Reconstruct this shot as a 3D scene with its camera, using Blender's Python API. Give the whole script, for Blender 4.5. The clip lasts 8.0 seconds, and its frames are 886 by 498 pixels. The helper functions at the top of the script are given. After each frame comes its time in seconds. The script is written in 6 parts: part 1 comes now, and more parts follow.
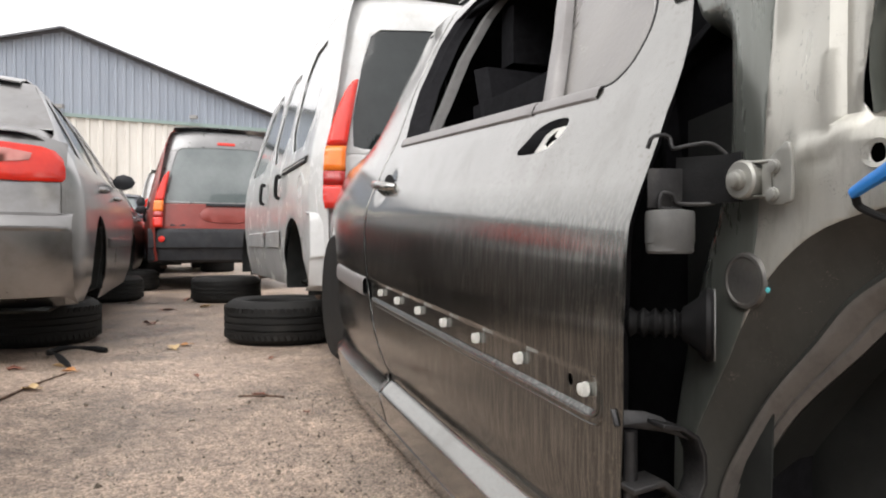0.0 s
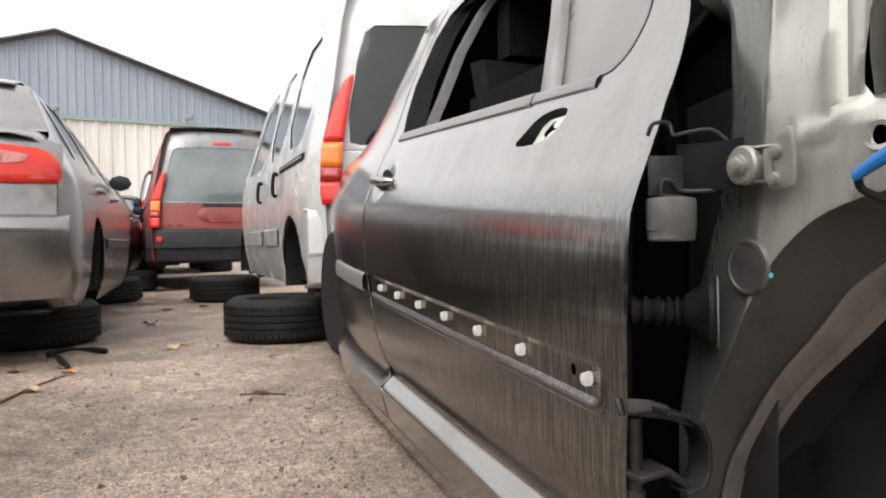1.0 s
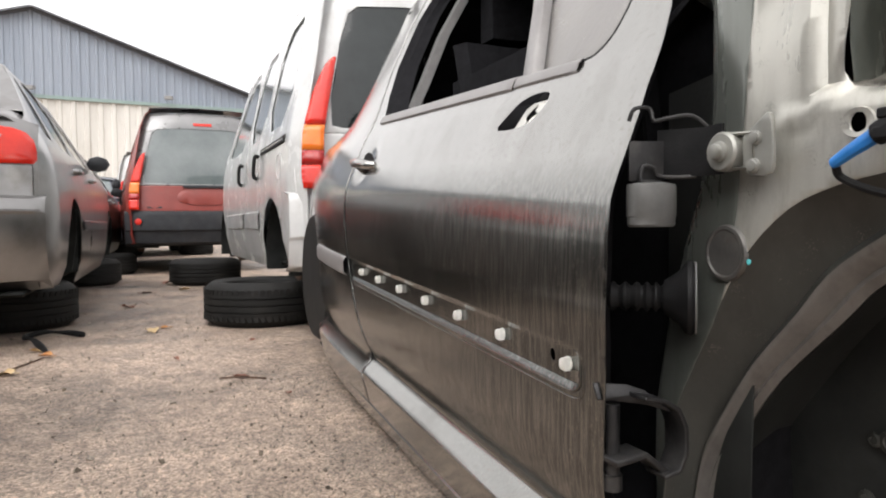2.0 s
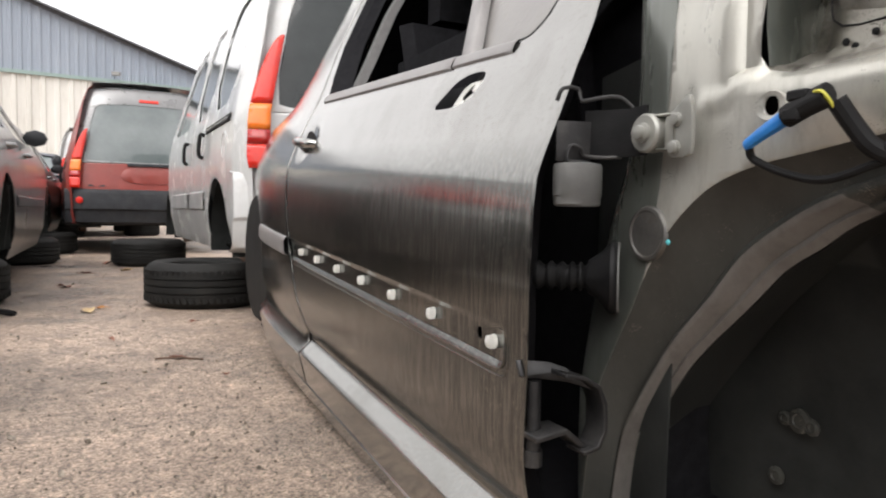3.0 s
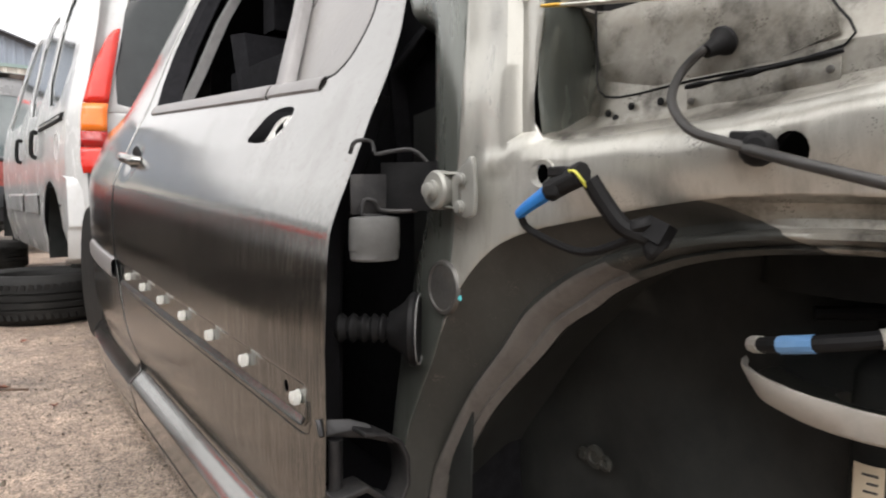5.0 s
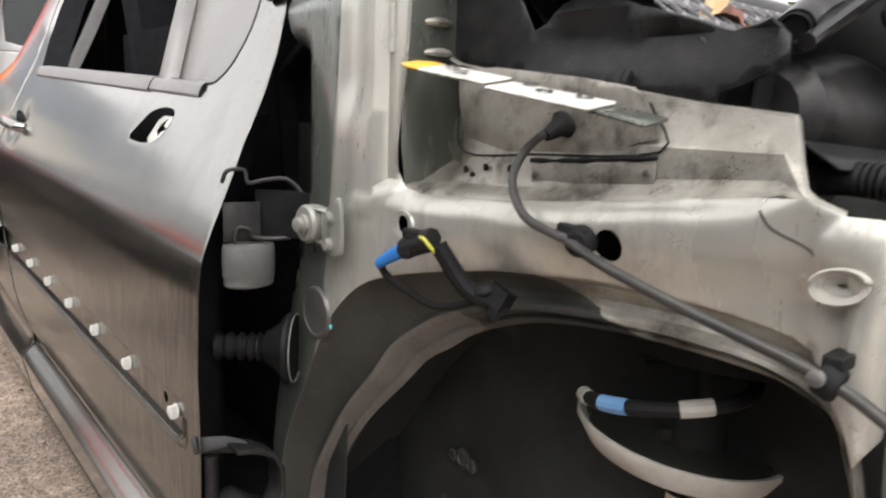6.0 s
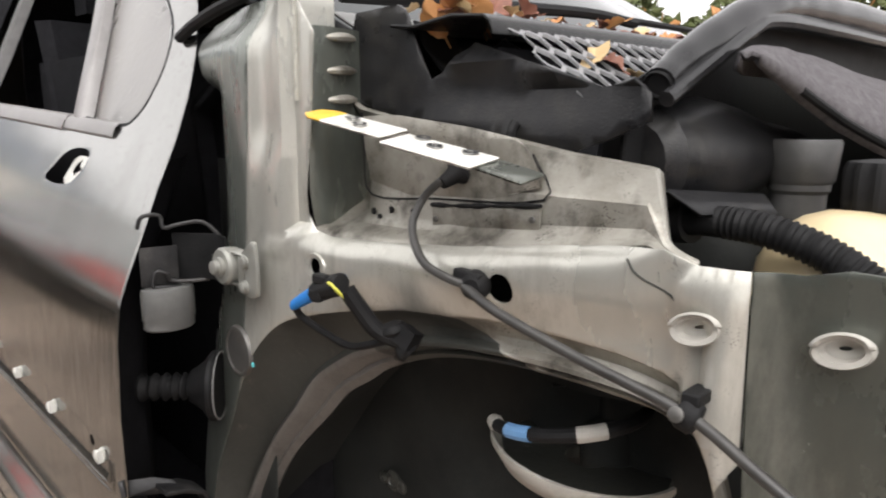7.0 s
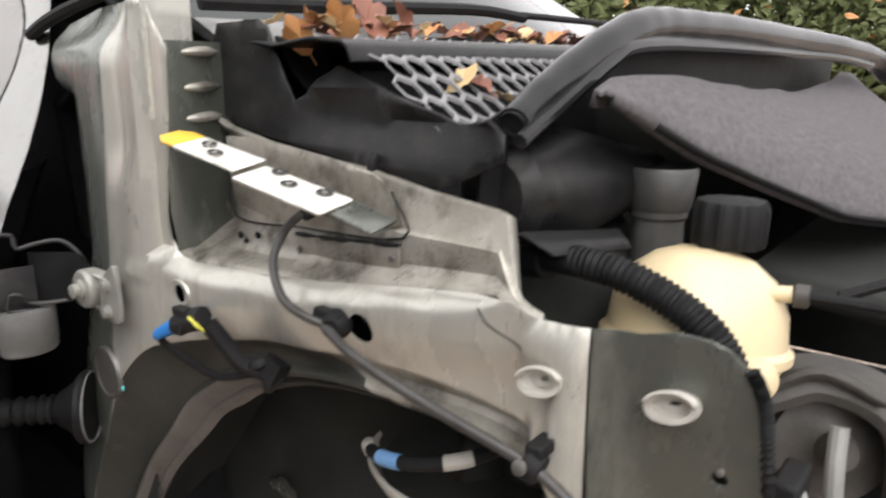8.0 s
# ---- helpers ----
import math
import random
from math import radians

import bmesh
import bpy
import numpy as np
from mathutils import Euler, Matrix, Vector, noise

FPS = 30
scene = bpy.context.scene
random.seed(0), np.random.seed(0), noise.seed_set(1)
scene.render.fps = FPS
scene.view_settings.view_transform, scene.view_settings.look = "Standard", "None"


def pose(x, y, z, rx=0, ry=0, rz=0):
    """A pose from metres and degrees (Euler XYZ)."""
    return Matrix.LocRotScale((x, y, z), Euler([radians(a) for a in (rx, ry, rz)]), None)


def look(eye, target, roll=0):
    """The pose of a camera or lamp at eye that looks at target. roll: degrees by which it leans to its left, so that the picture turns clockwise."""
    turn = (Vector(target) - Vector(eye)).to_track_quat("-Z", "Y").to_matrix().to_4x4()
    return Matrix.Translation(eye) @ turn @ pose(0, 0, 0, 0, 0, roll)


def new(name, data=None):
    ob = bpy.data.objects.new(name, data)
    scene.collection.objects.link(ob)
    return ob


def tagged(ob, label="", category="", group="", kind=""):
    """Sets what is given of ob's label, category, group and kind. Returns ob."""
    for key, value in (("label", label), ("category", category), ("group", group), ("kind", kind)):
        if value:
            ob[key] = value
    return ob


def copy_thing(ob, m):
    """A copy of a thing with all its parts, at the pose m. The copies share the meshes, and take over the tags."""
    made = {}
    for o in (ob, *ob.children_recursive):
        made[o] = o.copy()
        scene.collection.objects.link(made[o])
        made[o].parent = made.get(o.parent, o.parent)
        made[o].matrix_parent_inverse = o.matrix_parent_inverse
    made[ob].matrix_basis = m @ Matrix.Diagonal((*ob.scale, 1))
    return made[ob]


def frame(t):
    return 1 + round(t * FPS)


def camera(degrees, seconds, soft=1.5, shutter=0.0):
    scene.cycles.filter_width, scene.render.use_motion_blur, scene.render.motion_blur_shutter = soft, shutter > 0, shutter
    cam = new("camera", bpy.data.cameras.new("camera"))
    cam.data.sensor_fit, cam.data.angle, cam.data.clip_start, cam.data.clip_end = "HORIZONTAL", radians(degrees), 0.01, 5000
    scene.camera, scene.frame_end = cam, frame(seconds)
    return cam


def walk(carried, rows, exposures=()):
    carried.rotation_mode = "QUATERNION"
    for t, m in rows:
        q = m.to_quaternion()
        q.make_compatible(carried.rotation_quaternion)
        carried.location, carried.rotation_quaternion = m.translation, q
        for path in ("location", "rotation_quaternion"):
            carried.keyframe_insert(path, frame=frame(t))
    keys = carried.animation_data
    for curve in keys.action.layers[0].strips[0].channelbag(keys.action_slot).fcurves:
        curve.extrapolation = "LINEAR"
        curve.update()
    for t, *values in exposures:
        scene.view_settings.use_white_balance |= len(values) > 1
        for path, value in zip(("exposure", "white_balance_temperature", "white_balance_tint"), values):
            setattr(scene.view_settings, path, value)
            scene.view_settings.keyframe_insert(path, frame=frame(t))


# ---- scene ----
cam = camera(65.0, 8.0, 2.0, 0.5)
PATH = [
    (0, (0.092, -0.259, 0.524), (0.085, 1.741, 0.51), -0.0),
    (0.5, (0.091, -0.257, 0.522), (0.083, 1.742, 0.492), -0.3),
    (1, (0.088, -0.255, 0.518), (0.087, 1.745, 0.493), -1.0),
    (2.3, (0.097, -0.249, 0.518), (0.166, 1.748, 0.44), -0.3),
    (2.5, (0.105, -0.252, 0.513), (0.193, 1.745, 0.44), -0.1),
    (3, (0.128, -0.247, 0.502), (0.306, 1.742, 0.397), 0.8),
    (3.5, (0.145, -0.242, 0.507), (0.407, 1.738, 0.408), 1.1),
    (4, (0.186, -0.238, 0.53), (0.582, 1.721, 0.455), 1.3),
    (4.2, (0.199, -0.238, 0.543), (0.625, 1.714, 0.451), 1.0),
    (5.3, (0.26, -0.242, 0.627), (0.797, 1.672, 0.4), -0.5),
    (5.5, (0.277, -0.25, 0.658), (0.829, 1.646, 0.341), -0.8),
    (6, (0.302, -0.277, 0.727), (0.998, 1.563, 0.368), 1.8),
    (6.5, (0.32, -0.307, 0.762), (1.065, 1.51, 0.381), 0.5),
    (7, (0.333, -0.316, 0.777), (1.162, 1.468, 0.416), -0.0),
    (7.5, (0.359, -0.317, 0.787), (1.278, 1.408, 0.363), -0.4),
    (8, (0.396, -0.32, 0.847), (1.404, 1.338, 0.363), 0.5),
]
walk(cam, [(t, look(eye, target, roll)) for t, eye, target, roll in PATH], [(0.0, 0.74, 6450, 12), (3.5, 0.82, 6450, 12), (8.0, 0.93, 6450, 12)])

# ---- world and light ----
world = bpy.data.worlds.new("overcast_sky")
scene.world = world
world.use_nodes = True
wt = world.node_tree
sky = wt.nodes.new("ShaderNodeTexSky")
sky.sky_type, sky.sun_disc = "NISHITA", False
sky.sun_elevation, sky.sun_rotation = radians(50), radians(200)
sky.dust_density = 5.0
grey = wt.nodes.new("ShaderNodeHueSaturation")
grey.inputs["Saturation"].default_value = 0.12
wt.links.new(sky.outputs[0], grey.inputs["Color"])
cloud = wt.nodes.new("ShaderNodeMixRGB")
cloud.inputs[0].default_value = 0.55
cloud.inputs[2].default_value = (7.6, 7.4, 7.2, 1)
wt.links.new(grey.outputs[0], cloud.inputs[1])
wt.links.new(cloud.outputs[0], wt.nodes["Background"].inputs[0])
wt.nodes["Background"].inputs[1].default_value = 0.15
sun = new("sun", bpy.data.lights.new("sun", "SUN"))
sun.data.energy, sun.data.angle, sun.data.color = 0.9, radians(70), (1.0, 0.96, 0.9)
sun.matrix_world = look((-4, -6, 10), (0, 0, 0))


# ---- materials ----
def mat(name, dark, light, rough=0.6, metal=0.0, scale=20.0, bump=0.1, fine=300.0, coat=0.0, stretch=None, grime=None, grime_scale=6.0, grime_amount=0.5, rough_var=0.15, spec=0.5):
    """Two-scale procedural surface: broad patches between two colours, fine grain in relief, optional grime with its own pattern."""
    m = bpy.data.materials.new(name)
    m.use_nodes = True
    t = m.node_tree
    b = t.nodes["Principled BSDF"]
    co = t.nodes.new("ShaderNodeTexCoord")
    mp = t.nodes.new("ShaderNodeMapping")
    if stretch:
        mp.inputs["Scale"].default_value = stretch
    t.links.new(co.outputs["Object"], mp.inputs["Vector"])
    n1 = t.nodes.new("ShaderNodeTexNoise")
    n1.inputs["Scale"].default_value, n1.inputs["Detail"].default_value, n1.inputs["Roughness"].default_value = scale, 6, 0.65
    t.links.new(mp.outputs[0], n1.inputs["Vector"])
    ramp = t.nodes.new("ShaderNodeValToRGB")
    ramp.color_ramp.elements[0].position, ramp.color_ramp.elements[1].position = 0.32, 0.68
    ramp.color_ramp.elements[0].color, ramp.color_ramp.elements[1].color = (*dark, 1), (*light, 1)
    t.links.new(n1.outputs[0], ramp.inputs[0])
    colour = ramp.outputs[0]
    if grime:
        n3 = t.nodes.new("ShaderNodeTexNoise")
        n3.inputs["Scale"].default_value, n3.inputs["Detail"].default_value, n3.inputs["Roughness"].default_value = grime_scale, 9, 0.7
        t.links.new(mp.outputs[0], n3.inputs["Vector"])
        r3 = t.nodes.new("ShaderNodeMapRange")
        r3.inputs["From Min"].default_value, r3.inputs["From Max"].default_value = 0.5, 0.72
        r3.inputs["To Max"].default_value = grime_amount
        t.links.new(n3.outputs[0], r3.inputs["Value"])
        mx = t.nodes.new("ShaderNodeMixRGB")
        mx.inputs[2].default_value = (*grime, 1)
        t.links.new(r3.outputs[0], mx.inputs[0])
        t.links.new(colour, mx.inputs[1])
        colour = mx.outputs[0]
    t.links.new(colour, b.inputs["Base Color"])
    n2 = t.nodes.new("ShaderNodeTexNoise")
    n2.inputs["Scale"].default_value, n2.inputs["Detail"].default_value = fine, 3
    t.links.new(co.outputs["Object"], n2.inputs["Vector"])
    bp = t.nodes.new("ShaderNodeBump")
    bp.inputs["Strength"].default_value, bp.inputs["Distance"].default_value = bump, 0.002
    t.links.new(n2.outputs[0], bp.inputs["Height"])
    t.links.new(bp.outputs[0], b.inputs["Normal"])
    rr = t.nodes.new("ShaderNodeMapRange")
    rr.inputs["To Min"].default_value, rr.inputs["To Max"].default_value = max(0.02, rough - rough_var), min(1.0, rough + rough_var)
    t.links.new(n1.outputs[0], rr.inputs["Value"])
    t.links.new(rr.outputs[0], b.inputs["Roughness"])
    b.inputs["Metallic"].default_value = metal
    b.inputs["Coat Weight"].default_value = coat
    b.inputs["Coat Roughness"].default_value = 0.12
    b.inputs["Specular IOR Level"].default_value = spec
    return m


SILVER = mat("silver_grey_paint", (0.365, 0.364, 0.346), (0.42, 0.418, 0.40), 0.16, 0.96, 3.0, 0.02, 400, 0.3, grime=(0.16, 0.145, 0.12), grime_scale=9, grime_amount=0.25, stretch=(1, 1, 0.45), rough_var=0.06)
BARE = mat("pale_green_primer_metal", (0.45, 0.445, 0.40), (0.61, 0.60, 0.545), 0.3, 0.5, 9.0, 0.08, 180, 0.35, stretch=(1, 1, 0.22), grime=(0.10, 0.085, 0.06), grime_scale=9, grime_amount=0.75)
# darker green copy of the primer: smeared film and shade in one colour
FILM_AND_SHADE = mat("green_grey_film_and_shade_paint", (0.085, 0.095, 0.083), (0.15, 0.158, 0.138), 0.27, 0.5, 14.0, 0.1, 180, 0.35, stretch=(1, 1, 0.35), grime=(0.27, 0.27, 0.24), grime_scale=13, grime_amount=0.5)
LEDGE = mat("grimy_ledge_metal", (0.24, 0.225, 0.19), (0.42, 0.405, 0.36), 0.38, 0.5, 14.0, 0.2, 160, 0.1, grime=(0.03, 0.024, 0.018), grime_scale=17, grime_amount=1.0)
PLATING = mat("zinc_hinge_metal", (0.25, 0.25, 0.23), (0.34, 0.34, 0.31), 0.38, 0.4, 14.0, 0.08, 200)
# the wing's primer again, darkened for the shade behind the door
SHADED_PILLAR = mat("green_grey_shaded_pillar_paint", (0.17, 0.184, 0.165), (0.26, 0.275, 0.25), 0.28, 0.6, 9.0, 0.06, 180, 0.3, stretch=(1, 1, 0.2), grime=(0.10, 0.10, 0.088), grime_scale=9, grime_amount=0.7)
UNDERSEAL = mat("black_underseal", (0.026, 0.027, 0.024), (0.052, 0.053, 0.047), 0.42, 0.0, 12.0, 0.2, 140, grime=(0.075, 0.074, 0.066), grime_scale=9, grime_amount=0.5, stretch=(1, 1, 0.4), spec=0.4)
FLANGE = mat("dusty_grey_flange_paint", (0.10, 0.093, 0.085), (0.19, 0.178, 0.162), 0.5, 0.1, 16.0, 0.35, 150, grime=(0.035, 0.03, 0.026), grime_scale=16, grime_amount=0.8, stretch=(1, 1, 0.5))
HOUSING = mat("grimy_black_hinge_housing", (0.014, 0.014, 0.015), (0.035, 0.034, 0.034), 0.45, 0.2, 24.0, 0.3, 200, grime=(0.09, 0.085, 0.078), grime_scale=22, grime_amount=0.5, spec=0.4)
CASTIRON = mat("dark_cast_bracket", (0.045, 0.042, 0.039), (0.085, 0.08, 0.074), 0.55, 0.3, 22.0, 0.3, 200, grime=(0.03, 0.025, 0.02), grime_scale=12, grime_amount=0.7)
GRILLE = mat("grey_grille_plastic", (0.15, 0.15, 0.155), (0.25, 0.25, 0.255), 0.35, 0.0, 20.0, 0.1, 400, grime=(0.05, 0.045, 0.04), grime_scale=14, grime_amount=0.5)
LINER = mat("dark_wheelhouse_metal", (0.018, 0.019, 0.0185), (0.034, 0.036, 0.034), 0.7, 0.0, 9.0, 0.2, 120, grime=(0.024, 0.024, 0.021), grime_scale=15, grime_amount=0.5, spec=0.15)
PLASTIC = mat("black_scuttle_plastic", (0.009, 0.009, 0.010), (0.019, 0.019, 0.020), 0.32, 0.0, 20.0, 0.2, 500, grime=(0.07, 0.065, 0.055), grime_scale=18, grime_amount=0.3, spec=0.28)
RUBBER = mat("black_rubber", (0.006, 0.006, 0.0065), (0.015, 0.015, 0.0155), 0.6, 0.0, 25.0, 0.2, 350, spec=0.2)
TYRE = mat("worn_tyre_rubber", (0.007, 0.007, 0.007), (0.018, 0.018, 0.017), 0.7, 0.0, 12.0, 0.3, 150, grime=(0.05, 0.045, 0.037), grime_scale=9, grime_amount=0.2, spec=0.25)
SEALING = mat("shiny_bonnet_seal", (0.010, 0.010, 0.011), (0.022, 0.022, 0.023), 0.2, 0.0, 15.0, 0.1, 300, spec=0.32)
FELT = mat("grey_felt", (0.095, 0.089, 0.094), (0.155, 0.146, 0.152), 1.0, 0.0, 110.0, 0.7, 700, stretch=(1, 1, 1), spec=0.1)
CREAM = mat("cream_tank_plastic", (0.62, 0.50, 0.30), (0.75, 0.63, 0.42), 0.35, 0.0, 6.0, 0.05, 200)
CLIPW = mat("white_nylon", (0.62, 0.62, 0.57), (0.78, 0.78, 0.74), 0.5, 0.0, 60.0, 0.1, 300)
BUNG = mat("grey_white_bung", (0.38, 0.365, 0.33), (0.5, 0.485, 0.44), 0.5, 0.0, 40.0, 0.1, 300, grime=(0.3, 0.27, 0.22), grime_scale=40, grime_amount=0.5)
GREYP = mat("grey_plastic", (0.055, 0.054, 0.053), (0.095, 0.094, 0.092), 0.45, 0.0, 20.0, 0.1, 300)
CABLE = mat("dark_grey_cable_sheath", (0.028, 0.027, 0.026), (0.055, 0.053, 0.05), 0.4, 0.0, 30.0, 0.1, 300)
PALEP = mat("pale_grey_plastic", (0.20, 0.20, 0.195), (0.28, 0.28, 0.272), 0.45, 0.0, 20.0, 0.1, 300)
POTGREY = mat("matt_grey_pot", (0.10, 0.10, 0.097), (0.15, 0.15, 0.145), 0.5, 0.0, 20.0, 0.1, 300, spec=0.3)
STEEL = mat("dull_steel", (0.10, 0.097, 0.092), (0.17, 0.165, 0.155), 0.45, 0.6, 25.0, 0.2, 200, grime=(0.12, 0.07, 0.04), grime_scale=20, grime_amount=0.5)
RUST = mat("rusty_iron", (0.06, 0.04, 0.03), (0.16, 0.1, 0.07), 0.8, 0.2, 25.0, 0.4, 160)
BLUE = mat("blue_plug_plastic", (0.015, 0.16, 0.5), (0.03, 0.24, 0.66), 0.4, 0.0, 30.0, 0.05, 300)
YELLOW = mat("yellow_green_wire", (0.6, 0.6, 0.08), (0.7, 0.66, 0.1), 0.45)
AMBER = mat("amber_yellow", (0.75, 0.42, 0.04), (0.85, 0.55, 0.07), 0.4)
WHITEPLATE = mat("white_plate", (0.66, 0.65, 0.6), (0.8, 0.79, 0.75), 0.4, grime=(0.2, 0.18, 0.14), grime_scale=24, grime_amount=0.9)
INK = mat("dark_ink", (0.03, 0.03, 0.03), (0.05, 0.05, 0.05), 0.5)
PAPER = mat("tan_paper_label", (0.55, 0.46, 0.33), (0.66, 0.57, 0.43), 0.8)
PALEBLUE = mat("pale_blue_paint_mark", (0.12, 0.27, 0.5), (0.2, 0.36, 0.6), 0.6)
TURQUOISE = mat("turquoise_paint_mark", (0.08, 0.45, 0.48), (0.12, 0.55, 0.58), 0.5)
TRIM = mat("grey_window_trim", (0.22, 0.21, 0.205), (0.31, 0.3, 0.295), 0.4, 0.2, 12.0, 0.05, 300)
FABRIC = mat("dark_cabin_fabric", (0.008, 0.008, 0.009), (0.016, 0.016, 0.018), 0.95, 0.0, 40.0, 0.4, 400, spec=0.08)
CABINGREY = mat("grey_cabin_trim", (0.07, 0.068, 0.066), (0.11, 0.107, 0.105), 0.7, 0.0, 20.0, 0.1, 300)
DIRTYGLASS = mat("dusty_quarter_glass", (0.17, 0.162, 0.155), (0.25, 0.24, 0.228), 0.3, 0.0, 5.0, 0.2, 90, 0.4, stretch=(1, 1, 0.35), grime=(0.2, 0.19, 0.17), grime_scale=40, grime_amount=0.6)
LENSDARK = mat("deep_red_lamp_lens", (0.30, 0.008, 0.006), (0.40, 0.014, 0.009), 0.18, 0.0, 8.0, 0.05, 120, 0.25, rough_var=0.05)
TINT = mat("dark_tinted_glass", (0.010, 0.014, 0.014), (0.024, 0.030, 0.030), 0.08, 0.0, 3.0, 0.0, 50, 0.15, rough_var=0.04)
# pale base colour carries the sky that the glass would mirror
PALEGLASS = mat("sky_painted_grey_glass", (0.10, 0.125, 0.125), (0.19, 0.215, 0.215), 0.06, 0.0, 2.0, 0.0, 50, 1.0, rough_var=0.03)
LENSRED = mat("red_lamp_lens", (0.55, 0.014, 0.008), (0.70, 0.03, 0.012), 0.15, 0.0, 8.0, 0.05, 120, 0.25, rough_var=0.05)
LENSORANGE = mat("orange_lamp_lens", (0.75, 0.14, 0.01), (0.85, 0.22, 0.02), 0.15, 0.0, 8.0, 0.05, 120, 0.25, rough_var=0.05)
LENSPALE = mat("pink_clear_lamp_lens", (0.42, 0.14, 0.12), (0.55, 0.24, 0.21), 0.15, 0.0, 8.0, 0.05, 120, 0.25, rough_var=0.05)
WHITEPAINT = mat("white_van_paint", (0.52, 0.53, 0.525), (0.62, 0.625, 0.615), 0.25, 0.0, 4.0, 0.02, 300, 0.5, grime=(0.36, 0.35, 0.325), grime_scale=5, grime_amount=0.55)
REDPAINT = mat("faded_red_paint", (0.20, 0.026, 0.018), (0.27, 0.042, 0.03), 0.4, 0.0, 4.0, 0.03, 300, 0.4, grime=(0.2, 0.075, 0.055), grime_scale=6, grime_amount=0.4)
GREYPAINT = mat("mid_grey_car_paint", (0.24, 0.237, 0.235), (0.31, 0.305, 0.30), 0.3, 0.85, 4.0, 0.02, 300, 0.5, grime=(0.15, 0.135, 0.12), grime_scale=6, grime_amount=0.5, rough_var=0.08)
CHARCOAL = mat("silver_grey_roof_paint", (0.19, 0.19, 0.19), (0.26, 0.26, 0.26), 0.3, 0.5, 4.0, 0.03, 300, 0.4)
DARKPAINT = mat("dark_car_paint", (0.03, 0.035, 0.05), (0.05, 0.055, 0.075), 0.3, 0.3, 4.0, 0.03, 300, 0.5)
BUMPER = mat("charcoal_bumper_plastic", (0.018, 0.019, 0.022), (0.035, 0.037, 0.041), 0.55, 0.0, 10.0, 0.15, 300, grime=(0.10, 0.09, 0.08), grime_scale=6, grime_amount=0.2, spec=0.25)
CHROME = mat("chrome", (0.6, 0.6, 0.6), (0.7, 0.7, 0.7), 0.2, 1.0)
BLUESHEET = mat("blue_grey_cladding", (0.25, 0.29, 0.345), (0.31, 0.35, 0.405), 0.6, 0.1, 0.7, 0.05, 20, stretch=(1, 1, 0.3))
WHITESHEET = mat("off_white_cladding", (0.60, 0.585, 0.54), (0.70, 0.685, 0.64), 0.6, 0.1, 0.8, 0.05, 20, stretch=(1, 1, 0.2), grime=(0.42, 0.39, 0.34), grime_scale=2, grime_amount=0.5)
FLASHING = mat("green_grey_flashing", (0.22, 0.30, 0.28), (0.28, 0.36, 0.34), 0.5)
ROOFING = mat("dark_roof_edge", (0.07, 0.075, 0.085), (0.11, 0.115, 0.125), 0.6)
LEAF = [mat("orange_leaf", (0.40, 0.17, 0.05), (0.55, 0.28, 0.11), 0.6), mat("brown_leaf", (0.15, 0.055, 0.035), (0.30, 0.13, 0.085), 0.6), mat("tan_leaf", (0.5, 0.34, 0.16), (0.64, 0.48, 0.27), 0.6)]
GREEN = mat("bush_green", (0.045, 0.07, 0.02), (0.11, 0.12, 0.04), 0.7)


